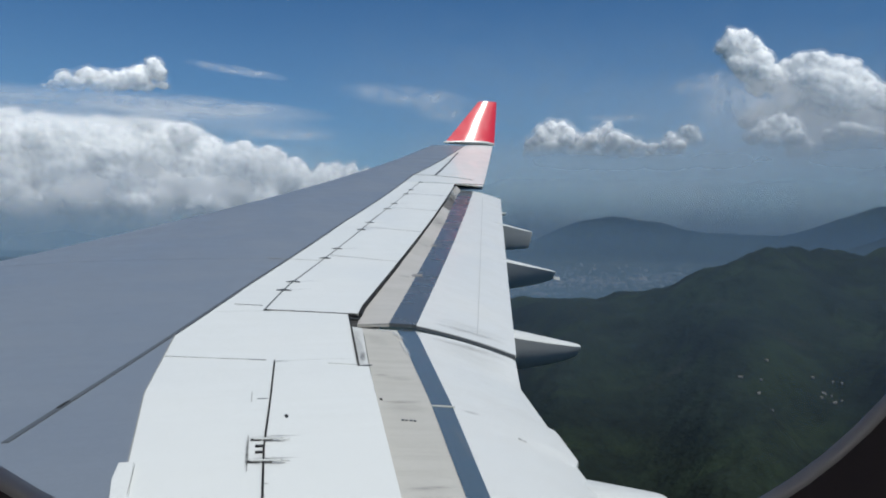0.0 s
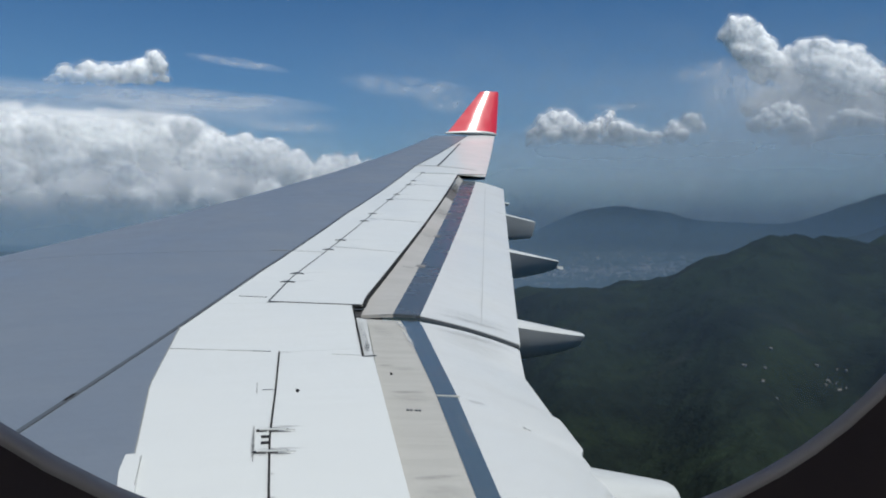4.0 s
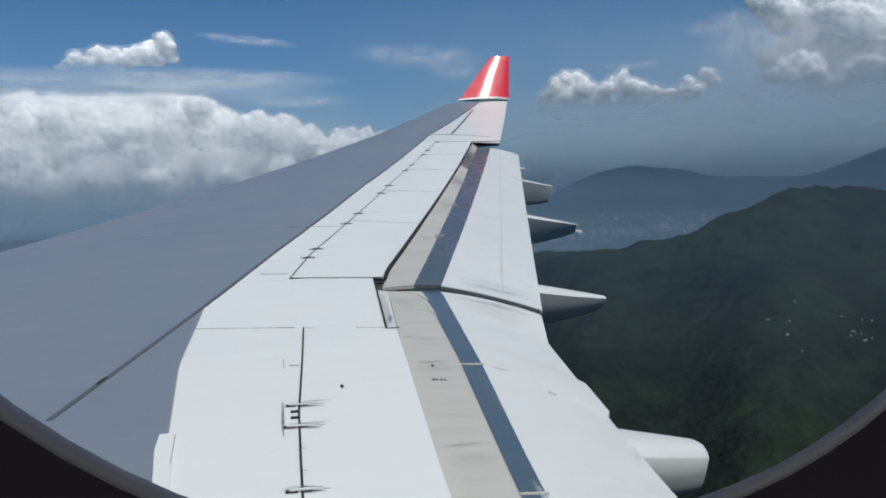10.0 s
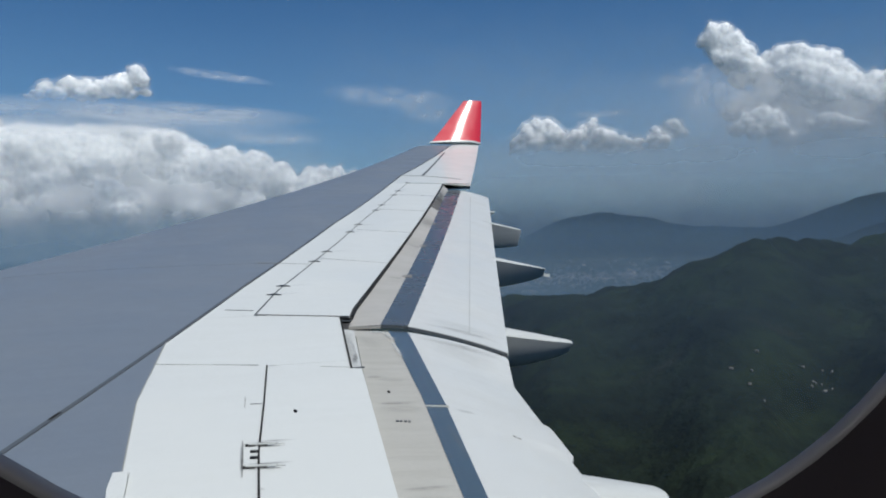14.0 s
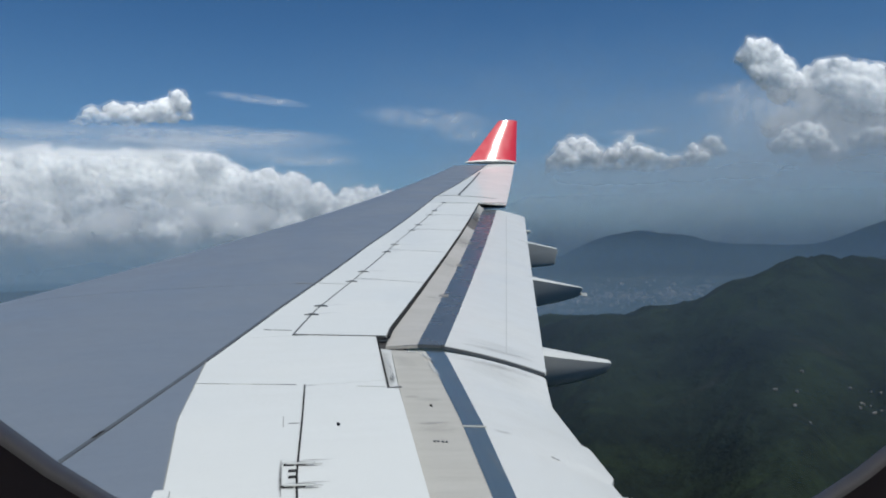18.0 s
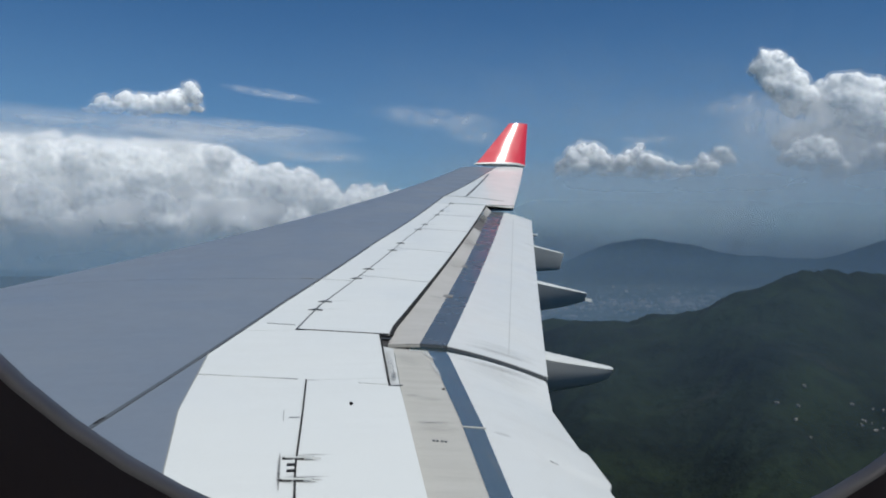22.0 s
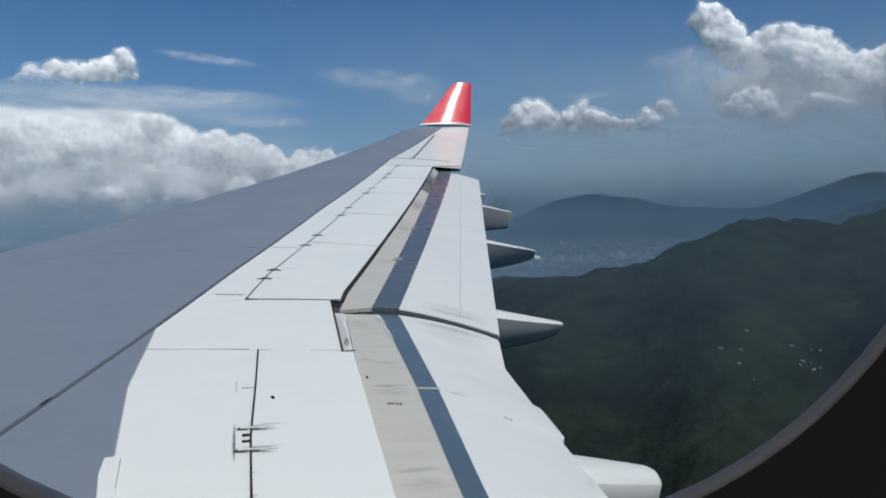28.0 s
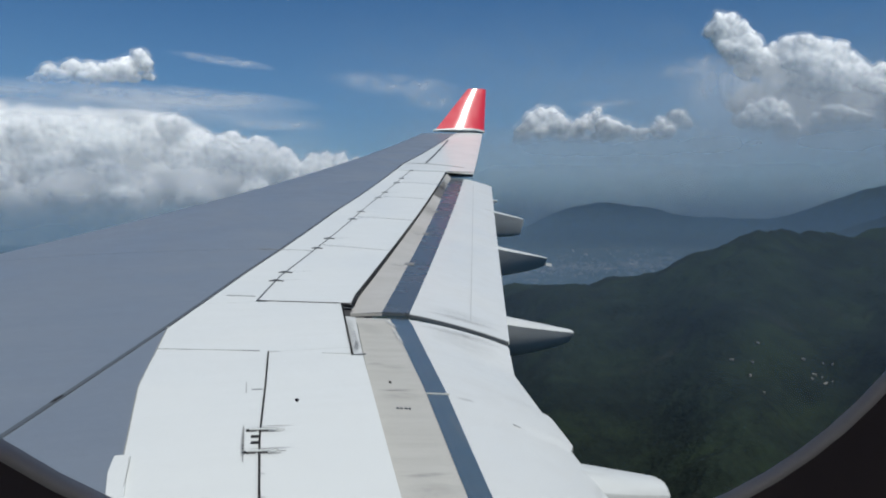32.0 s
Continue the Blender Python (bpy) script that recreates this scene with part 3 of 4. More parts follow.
ON_TIP = on_patch(shifted(SLAT, 0.03), TIP_TRAIL, 0.04)
along(shifted(HINGE, 0.006), 2.0, 5.31, 0.009, DARK)
# highlight beside the hinge line, put in as a glossy white strip
along(shifted(HINGE, -0.006), 2.0, 5.25, 0.008, GLOSSWHITE, "hinge_lip", rise=0.0105, label="raised white lip")
along(SLAT, 4.57, 4.67, 0.018, DARK, "slat_stop", rise=0.009, n=4, label="dark stop on the seal strip")
along(shifted(SPO_FRONT, -0.004), 6.80, 19.4, 0.017, SEAL)
strip("joint_seal", 0.57, 6.82, 1.35, 6.60, 0.016, DARK, wing, label="dark sealant joint")
for xa, xb, w, m in ((-0.21, 0.02, 0.0035, SOOT), (0.023, 0.16, 0.0028, FAINT), (0.163, 0.34, 0.0038, SOOT), (0.343, 0.46, 0.0045, SEAL)):
    strip("joint_seal", xa, 5.445 - 0.26 * xa, xb, 5.445 - 0.26 * xb, w, m, wing, label="thin sealant joint", n=3)
strip("joint_seal", 0.86, 5.20, 1.06, 5.14, 0.003, FAINT, wing, label="faint panel joint", n=3)
xj = SPO_FRONT(9.25)[0]
strip("joint_seal", xj - 0.62, 9.42, xj - 0.03, 9.26, 0.008, SOOT, wing, label="faint panel joint")
strip("joint_seal", 0.33, 7.05, 0.57, 6.98, 0.010, SEAL, wing, label="dark sealant joint")
for yj, k, le in ((9.20, 0.014, 0.46), (11.75, 0.02, 0.42), (14.40, 0.025, 0.34), (16.9, 0.03, 0.25)):
    xa, xb = SPO_FRONT(yj + le)[0], SPO_REAR(yj)[0]
    strip("joint_seal", xa - 0.02, yj + le, xb - 0.03, yj, k * 0.6, SEAL, wing, label="dark sealant joint")
strip("joint_seal", 5.95, 21.3, 7.5, 20.6, 0.05, SOOT, wing, label="faint panel joint", dz=ON_TIP)
strip("aileron_hinge_line", 6.55, 21.2, 9.6, 28.2, 0.06, SEAL, wing, label="dark aileron hinge line", dz=ON_TIP, n=16)
# shadow line of the flap end, painted on as a dark strip
strip("flap_end_gap", 6.60, 19.45, 7.38, 19.45, 0.08, DARK, wing, rise=0.012, label="dark gap at the flap end")


def smudge(x0, y0, x1, y1, width, mat, parent=wing, dz=None, rise=0.0125, label="soft grime smudge"):
    """A thin stain lying on the skin, drawn out from one plan point to another."""
    lx, ly = x1 - x0, y1 - y0
    ln = math.hypot(lx, ly)
    ox, oy = -ly / ln * width, lx / ln * width
    nu, nv = 6, 4
    verts, uvs = [], []
    for i in range(nu + 1):
        for j in range(nv + 1):
            u, v = i / nu, j / nv
            x, y = x0 + lx * u + ox * (v - 0.5), y0 + ly * u + oy * (v - 0.5)
            verts.append((x, y, (surf(y) if dz is None else dz(x, y)) + rise))
            uvs.append((u, v))
    faces = [(i * (nv + 1) + j, (i + 1) * (nv + 1) + j, (i + 1) * (nv + 1) + j + 1, i * (nv + 1) + j + 1) for i in range(nu) for j in range(nv)]
    ob = piece("grime_smudge", verts, faces, mat, parent, label)
    layer = ob.data.uv_layers.new(name="stain")
    for lp in ob.data.loops:
        layer.data[lp.index].uv = uvs[lp.vertex_index]
    return ob


def stain(a, b, y0, y1, mat, parent, rise, label="broad brown stain"):
    """A stain that fills the strip between two span lines."""
    nu, nv = 8, 3
    top = between(a, b, y0, y1, 0.03, 0.97, rise)
    verts = [top(i / nu, j / nv) for i in range(nu + 1) for j in range(nv + 1)]
    faces = [(i * (nv + 1) + j, (i + 1) * (nv + 1) + j, (i + 1) * (nv + 1) + j + 1, i * (nv + 1) + j + 1) for i in range(nu) for j in range(nv)]
    ob = piece("grime_stain", verts, faces, mat, parent, label)
    layer = ob.data.uv_layers.new(name="stain")
    for lp in ob.data.loops:
        k = lp.vertex_index
        layer.data[lp.index].uv = (k // (nv + 1) / nu, 0.3 + 0.4 * (k % (nv + 1)) / nv)
    return ob


ON_SHROUD, ON_FLAP = on_patch(IN_FRONT, IN_STRIP1), on_patch(IN_STRIP2, IN_TRAIL, 0.025)
ON_METAL, ON_OUT_SHROUD, ON_OUT_FLAP = on_patch(IN_STRIP1, IN_STRIP2), on_patch(OUT_FRONT, OUT_STRIP1), on_patch(OUT_STRIP2, OUT_TRAIL, 0.02)
# shadow line along the white skin's forward edge, painted as a grey strip
along(WHITE_EDGE, 3.75, 6.05, 0.007, SOOT, rise=0.012, label="faint grey edge")
for x, y, ln, w, m in ((1.12, 5.02, 0.14, 0.07, GRIME), (1.16, 5.9, 0.3, 0.4, DUST), (1.18, 4.95, 0.26, 0.12, DUST), (1.02, 4.50, 0.34, 0.06, GRIME), (0.98, 4.40, 0.40, 0.2, DUST), (0.88, 3.34, 0.36, 0.05, GRIME), (0.86, 3.2, 0.40, 0.20, DUST)):
    smudge(max(x, IN_FRONT(y)[0] + 0.01), y, min(x + ln, IN_STRIP1(y)[0] - 0.005), y + 0.02, w, m, iflap, ON_SHROUD, 0.005)
for x0, y0, x1, y1, w, m in ((1.82, 6.12, 2.60, 6.14, 0.16, GRIME), (1.80, 5.85, 2.5, 6.0, 0.5, DUST), (1.56, 4.42, 1.70, 4.44, 0.06, GRIME), (2.2, 3.78, 2.02, 3.5, 0.06, DUST)):
    smudge(x0, y0, x1, y1, w, m, iflap, ON_FLAP, 0.005)
smudge(1.56, 5.98, 1.52, 5.45, 0.05, WORN, iflap, ON_METAL, 0.008, "worn pale patch")
smudge(1.62, 6.26, 1.80, 6.27, 0.07, OIL, iflap, ON_METAL, 0.009)
smudge(1.40, 6.22, 1.62, 6.22, 0.05, WORN, iflap, ON_SHROUD, 0.009, "worn pale patch")
smudge(1.56, 6.22, 1.60, 5.95, 0.05, WORN, iflap, ON_METAL, 0.010, "worn pale patch")
smudge(1.42, 4.2, 1.36, 3.6, 0.05, DUST, iflap, ON_METAL, 0.008)
smudge(1.22, 3.0, 1.20, 2.5, 0.05, WORN, iflap, ON_METAL, 0.008, "worn pale patch")
for y in (8.5, 10.8, 13.3):
    xa, xb = OUT_FRONT(y)[0], OUT_STRIP1(y)[0]
    smudge(xa + 0.06, y, xb - 0.02, y - 0.04, 0.12, GRIME, oflap, ON_OUT_SHROUD, 0.006)
strip("panel_joint", 2.47, 6.6, 6.95, 18.4, 0.009, FAINT, oflap, 0.005, "faint panel joint", dz=ON_OUT_FLAP, n=30, taper=1.8)
for y, w, m in ((6.55, 0.14, GRIME), (6.7, 0.3, DUST)):
    xa = OUT_STRIP2(y)[0]
    smudge(xa + 0.1, y, xa + 0.9, y + 0.05, w, m, oflap, ON_OUT_FLAP, 0.006)
for y0, y1, m in ((10.2, 11.6, DUST), (12.6, 14.2, GRIME), (16.4, 18.2, OIL), (16.6, 19.0, GRIME)):
    stain(OUT_FRONT, OUT_STRIP1, y0, y1, m, oflap, 0.007)
for y0, y1 in ((16.4, 17.6), (18.2, 19.3)):
    stain(OUT_STRIP1, OUT_STRIP2, y0, y1, GRIME, oflap, 0.008)
for y in (7.6, 8.0, 9.5, 10.1, 11.9, 12.6, 14.5, 15.3, 17.0, 17.8):
    xh = SPO_FRONT(y)[0]
    smudge(xh - 0.02, y, xh + 0.32, y + 0.03, 0.06 + 0.01 * (y - 7), DUST, wing, None, 0.016)
for a, b, w in ((1.863, 4.240, 0.022), (1.893, 4.236, 0.018)):
    strip("stencil_mark", a, b, a + w, b - 0.004, 0.010, SOOT, iflap, 0.006, "small dark stencil bars", dz=ON_FLAP, n=2)
# pale bracket in the notch beside the flap
smudge(1.36, 6.33, 1.62, 6.34, 0.07, OIL, wing, ON_OUT_SHROUD, 0.012)
skin("flap_bracket", shifted(NOTCH, 0.018), shifted(IN_FRONT, -0.008, 0.02), 5.13, 6.2, FAIRING, nu=10, nv=2, thick=0.02, label="pale metal bracket")
smudge(1.07, 5.15, 1.24, 6.15, 0.09, GRIME, wing, None, 0.014)
smudge(1.10, 5.18, 1.16, 5.45, 0.05, OIL, wing, None, 0.015)
smudge(1.135, 5.30, 1.20, 5.75, 0.03, GRIME, wing, None, 0.015)
along(shifted(NOTCH, 0.008), 5.12, 6.62, 0.014, DARK, rise=0.012)
strip("joint_seal", 1.05, 5.12, 1.15, 5.12, 0.012, SEAL, wing, label="dark sealant joint")
strip("hinge_block", 1.26, 6.56, 1.35, 6.53, 0.022, DARK, wing, label="dark hinge block")
strip("hinge_block", 1.25, 6.46, 1.34, 6.43, 0.016, SEAL, wing, label="dark hinge block")


def fitting(y, reach, tail):
    """A hinge fitting of the inboard panel: a pale lug in a dark slot, with grime streaks drawn out behind it."""
    x = HINGE(y)[0]

    def flow(dx, dy=0.0):
        return x + dx, y + dy - 0.17 * dx
    lug = strip("hinge_slot", *flow(-reach), *flow(0.045), 0.030, DARK, wing, 0.010, "dark hinge slot", n=4, taper=0.6)
    strip("hinge_lug", *flow(-reach + 0.016), *flow(0.085), 0.014, GLOSSWHITE, lug, 0.020, "pale hinge lug", n=4, taper=0.5)
    for dy, ln, w in ((0.020, tail, 0.008), (-0.012, tail * 0.8, 0.006), (0.045, tail * 0.75, 0.006)):
        strip("grime_streak", *flow(0.01, dy), *flow(ln, dy * 0.7), w, SOOT, lug, 0.009, "grime streak", n=4, taper=0.1)


for y, w in ((3.93, 0.07), (3.66, 0.09), (3.04, 0.07)):
    x = HINGE(y)[0]
    smudge(x - 0.085, y + 0.016, x + 0.06, y - 0.008, w, OIL)
for y, ln in ((3.975, 0.19), (3.905, 0.15), (3.70, 0.18), (3.635, 0.13), (5.285, 0.10), (3.42, 0.035), (3.20, 0.04)):
    x = HINGE(y)[0]
    smudge(x - 0.005, y, x + ln, y - 0.17 * ln, 0.016, OIL)
smudge(0.222, 3.53, 0.262, 4.02, 0.022, OIL)
fitting(3.925, 0.062, 0.13)
fitting(3.66, 0.068, 0.13)
fitting(3.03, 0.06, 0.12)
for y in (3.84, 3.765):
    x = HINGE(y)[0]
    strip("hinge_pin", x - 0.034, y + 0.005, x + 0.004, y, 0.020, DARK, wing, 0.016, "black hinge pin", n=2)
strip("hinge_cover_edge", 0.228, 3.57, 0.262, 4.0, 0.0045, SOOT, wing, label="dark cover edge")
strip("hinge_cover_edge", 0.345, 4.55, 0.415, 4.545, 0.010, SEAL, wing, label="dark cover edge")
strip("hinge_cover_edge", 0.31, 4.50, 0.325, 4.68, 0.005, SOOT, wing, label="faint cover edge")
# white cover at the forward edge of the white skin
skin("edge_cover", line((2, 3.3, 3.55, 3.70, 3.73), (-0.30, -0.325, -0.338, -0.335, -0.325)), line((2, 3.73), (-0.24, -0.262)), 2.0, 3.73, WHITE, nu=10, nv=3, thick=0.05, rise=0.025, label="raised white edge cover")
strip("joint_seal", -0.255, 3.70, -0.262, 3.40, 0.003, SOOT, wing, 0.028, label="faint panel joint")
# small unreadable stencils
for x, y, w in ((1.125, 4.215, 0.016), (1.146, 4.212, 0.014), (1.172, 4.208, 0.016), (1.194, 4.205, 0.014)):
    strip("stencil_mark", x, y, x + w, y - 0.004, 0.015, SEAL, iflap, 0.006, "small dark stencil bars", dz=lambda a, b: IN_FRONT(b)[1] + (a - IN_FRONT(b)[0]) / (IN_STRIP1(b)[0] - IN_FRONT(b)[0]) * (IN_STRIP1(b)[1] - IN_FRONT(b)[1]), n=2)

# winglet: a canted blade with a rounded nose
verts, faces, n, m = [], [], 40, 48
for i in range(n + 1):
    s = i / n
    xl, xt = 10.06 + (11.82 - 10.06) * s, 12.28 + (12.67 - 12.28) * s
    y, z = 31.2 + 0.8 * s, 3.76 + 1.95 * s
    c = xt - xl
    for j in range(m):
        a = 2 * math.pi * j / m
        q = 0.5 - 0.5 * math.cos(a)
        # the inboard face bulges most well aft of the nose
        crown = 0.70 + 0.05 * s + 0.005 * math.sin(8.5 * s + 1.0) + 0.0018 * math.sin(23 * s)
        bulge = max(0.0, 1 - ((q - crown) / (crown if q < crown else 1 - crown)) ** 2)
        h = (0.094 - 0.018 * s + 0.0012 * math.sin(9 * s + 0.6)) * c * bulge if math.sin(a) > 0 else 0.04 * c * math.sin(a)
        verts.append((xl + c * q, y - h * 0.89, z + h * 0.45))
for i in range(n):
    for j in range(m):
        faces.append((i * m + j, i * m + (j + 1) % m, (i + 1) * m + (j + 1) % m, (i + 1) * m + j))
faces.append(tuple(range(m)))
faces.append(tuple(n * m + j for j in range(m)))
winglet = smooth_by_angle(piece("winglet", verts, faces, RED, wing, "glossy red upturned winglet"), 60)

rv, rf, m = [], [], 36
for s, k in ((-0.020, 0.004), (-0.006, 0.010), (0.014, 0.008)):
    xl, xt = 9.98 + 2.2 * s, 12.30 + 0.49 * s
    for j in range(m):
        a = 2 * math.pi * j / m
        q = 0.5 - 0.5 * math.cos(a)
        h = (0.10 * (xt - xl) * max(0.0, 1 - ((q - 0.72) / (0.72 if q < 0.72 else 0.28)) ** 2) + k) if math.sin(a) > 0 else 0.09 * math.sin(a) - k
        rv.append((xl + (xt - xl) * q, 31.2 + 0.8 * s - h * 0.89, 3.76 + 1.95 * s + h * 0.3))
for i in range(2):
    for j in range(m):
        rf.append((i * m + j, i * m + (j + 1) % m, (i + 1) * m + (j + 1) % m, (i + 1) * m + j))
rf += [tuple(range(m)), tuple(2 * m + j for j in range(m))]
smooth_by_angle(piece("winglet_root_band", rv, rf, FLAPWHITE, winglet, "white band at the winglet root"), 50)

# ---- window and cabin wall ----
WX, WZ = 0.072, 0.16


def ring(a, b, y, n=96, power=2.3, tilt=0.0):
    out = []
    a -= 0.003
    for i in range(n):
        t = 2 * math.pi * i / n
        c, s = math.cos(t), math.sin(t)
        out.append((WX + a * math.copysign(abs(c) ** (2 / power), c), y + tilt * a * c, WZ + b * math.copysign(abs(s) ** (2 / power), s)))
    return out


def lofted(name, rings, mat, parent=None, label=""):
    n = len(rings[0])
    v = [p for r in rings for p in r]
    f = [(k * n + i, k * n + (i + 1) % n, (k + 1) * n + (i + 1) % n, (k + 1) * n + i) for k in range(len(rings) - 1) for i in range(n)]
    return piece(name, v, f, mat, parent, label, True)


window = tagged(new("window_1"), "oval aircraft cabin window with dark seal", "window", kind="structure")
lofted("window_rim", [ring(0.320, 0.370, 0.204), ring(0.200, 0.254, 0.164), ring(0.1792, 0.2327, 0.1578), ring(0.1785, 0.2320, 0.1568), ring(0.1785, 0.2320, 0.1528, tilt=0.015), ring(0.1793, 0.2328, 0.1519, tilt=0.015), ring(0.188, 0.242, 0.1540), ring(0.325, 0.375, 0.203), ring(0.320, 0.370, 0.204)], RIM, window, "pale inner rim")
lofted("window_seal", [ring(0.1796, 0.2331, 0.1515, tilt=0.015), ring(0.1825, 0.236, 0.140, tilt=0.012), ring(0.1905, 0.244, 0.122), ring(0.1995, 0.253, 0.1162), ring(0.2095, 0.263, 0.117), ring(0.2095, 0.263, 0.1500), ring(0.1796, 0.2331, 0.1515, tilt=0.015)], RUBBER, window, "black rubber surround")
pane = piece("pane", [p for y in (0.219, 0.223) for p in ring(0.318, 0.368, y)], [tuple(range(96)), tuple(range(96, 192))] + [(i, (i + 1) % 96, 96 + (i + 1) % 96, 96 + i) for i in range(96)], GLASS, window)
pane.visible_shadow = False

# cabin side wall with the opening, and the closed cabin behind the camera
n = 96


def wall_with_hole(name, a, b, y, thick, mat, label):
    hole = ring(a, b, y, n)
    outer = []
    for x, _, z in hole:
        dx, dz = x - WX, z - WZ
        k = min(0.9 / max(abs(dx), 1e-6), (1.01 if dz > 0 else 1.25) / max(abs(dz), 1e-6))
        outer.append((WX + dx * k, y, WZ + dz * k))
    wv = hole + outer + [(x, y + thick, z) for x, _, z in hole] + [(x, y + thick, z) for x, _, z in outer]
    wf = []
    for i in range(n):
        j = (i + 1) % n
        wf += [(i, j, n + j, n + i), (2 * n + i, 2 * n + j, 3 * n + j, 3 * n + i), (i, j, 2 * n + j, 2 * n + i), (n + i, n + j, 3 * n + j, 3 * n + i)]
    tagged(piece(name, wv, wf, mat), label, "wall", kind="structure")


wall_with_hole("wall_window", 0.2085, 0.262, 0.118, 0.03, PANEL, "pale plastic cabin side wall around the window")
wall_with_hole("wall_outer", 0.322, 0.372, 0.206, 0.012, WHITE, "white fuselage skin around the window")


def box(x0, x1, y0, y1, z0, z1):
    v = [(x, y, z) for x in (x0, x1) for y in (y0, y1) for z in (z0, z1)]
    return v, [(0, 1, 3, 2), (4, 6, 7, 5), (0, 4, 5, 1), (2, 3, 7, 6), (0, 2, 6, 4), (1, 5, 7, 3)]


for name, dims, cat in (("wall_aft", (0.99, 1.05, -1.6, 0.205, -1.1, 1.18), "wall"), ("wall_forward", (-0.88, -0.82, -1.6, 0.205, -1.1, 1.18), "wall"),
                        ("wall_inner", (-0.82, 0.99, -1.66, -1.6, -1.1, 1.18), "wall"), ("ceiling", (-0.88, 1.05, -1.66, 0.218, 1.18, 1.24), "ceiling"), ("floor", (-0.88, 1.05, -1.66, 0.218, -1.16, -1.1), "floor")):
    v, f = box(*dims)
    tagged(piece(name, v, f, PANEL), "plain pale cabin " + cat, cat, kind="structure")

# unseen glowing strip, added to brighten the window rim and seal
def build_fill_glow(nt, bsdf):
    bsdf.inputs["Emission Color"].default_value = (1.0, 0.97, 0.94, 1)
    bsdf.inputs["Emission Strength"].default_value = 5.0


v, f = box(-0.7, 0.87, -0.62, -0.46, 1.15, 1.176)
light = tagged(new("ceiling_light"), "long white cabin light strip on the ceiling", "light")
piece("diffuser", v, f, material("cabin_light_diffuser", build_fill_glow), light)
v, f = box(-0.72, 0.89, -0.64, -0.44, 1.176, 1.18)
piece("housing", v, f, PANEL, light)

# specks of dirt on the pane


def speck(x, z, r):
    verts = [(x, 0.2165, z)]
    for i in range(9):
        a = 2 * math.pi * i / 9
        k = r * (0.8 + 0.35 * noise.noise((a, x * 90, z * 70)))
        verts.append((x + k * math.cos(a), 0.2188, z + k * math.sin(a)))
    f = [(0, 1 + i, 1 + (i + 1) % 9) for i in range(9)] + [tuple(range(9, 0, -1))]
    tagged(piece("dirt_speck", verts, f, DARK), "small dark dirt speck stuck on the window pane", "dirt speck", "specks on the pane")


speck(0.0279, -0.0488, 0.0007)
speck(0.0552, -0.0454, 0.0005)

# the wing root and the plain outer skin of the fuselage that close the place


def root_patch(xa, xb, za, zb, k):
    def top(u, v):
        y = 0.02 + 1.975 * u
        return xa + (xb - xa) * v - k * (1 - u), y, surf(y) + za + (zb - za) * v
    return top


for nm, xa, xb, za, zb, mat in (("root_skin", -7.4, SLAT(2)[0], -0.55, 0.0, GREY), ("root_skin", SLAT(2)[0], WHITE_EDGE(2)[0], 0.0, 0.0, GREY), ("root_skin", WHITE_EDGE(2)[0], IN_FRONT(2)[0], 0.0, -0.03, WHITE), ("root_skin", IN_FRONT(2)[0], 1.9, -0.035, -0.4, FLAPWHITE)):
    v, f = slab_mesh(root_patch(xa, xb, za, zb, 0.3), 6, 8, 0.05)
    piece(nm, v, f, mat, wing, "plain inner wing skin")
HULL_R, HULL_Y, HULL_Z = 2.82, -2.605, 0.15
hv, hf, m = [], [], 72
xs = (-9.0, -6.0, -3.0, WX - 0.9, WX + 0.9, 3.0, 6.0)
lo, hi = math.asin((WZ - 1.25 - HULL_Z) / HULL_R), math.asin((WZ + 1.01 - HULL_Z) / HULL_R)
angs = [lo + (hi - lo) * i / 12 for i in range(13)] + [hi + (2 * math.pi + lo - hi) * i / 60 for i in range(1, 60)]
for x in xs:
    hv += [(x, HULL_Y + HULL_R * math.cos(t), HULL_Z + HULL_R * math.sin(t)) for t in angs]
for i in range(len(xs) - 1):
    for j in range(m):
        if xs[i] == WX - 0.9 and j < 12:
            continue
        hf.append((i * m + j, i * m + (j + 1) % m, (i + 1) * m + (j + 1) % m, (i + 1) * m + j))
hf += [tuple(range(m)), tuple((len(xs) - 1) * m + j for j in range(m))]
tagged(piece("fuselage_skin", hv, hf, WHITE, None, "", True), "plain white rounded aircraft fuselage", "fuselage", kind="structure")

# ---- land ----
rng = np.random.default_rng(4)


def fbm(x, y, scale, octaves=5, seed=0.0):
    """Smooth rolling noise over the plan, from -1 to 1."""
    out, amp, total = np.zeros_like(x), 1.0, 0.0
    for o in range(octaves):
        k = 2 ** o / scale
        for a in range(4):
            th = 0.7 + a * 0.83 + o * 1.31 + seed
            out += amp * 0.25 * np.sin(2 * np.pi * k * (x * np.cos(th) + y * np.sin(th)) * (0.8 + 0.13 * a) + 2.1 * np.sin(2 * np.pi * k * 0.37 * (x * np.sin(th) - y * np.cos(th)) + a + o) + seed * 3)
        total += amp
        amp *= 0.52
    return out / total * 1.6


def valley_floor(r):
    """The plain behind the ridge, rising gently towards the far hills."""
    return -214 + 104 * np.clip((r - 2600) / 650, 0, 1)


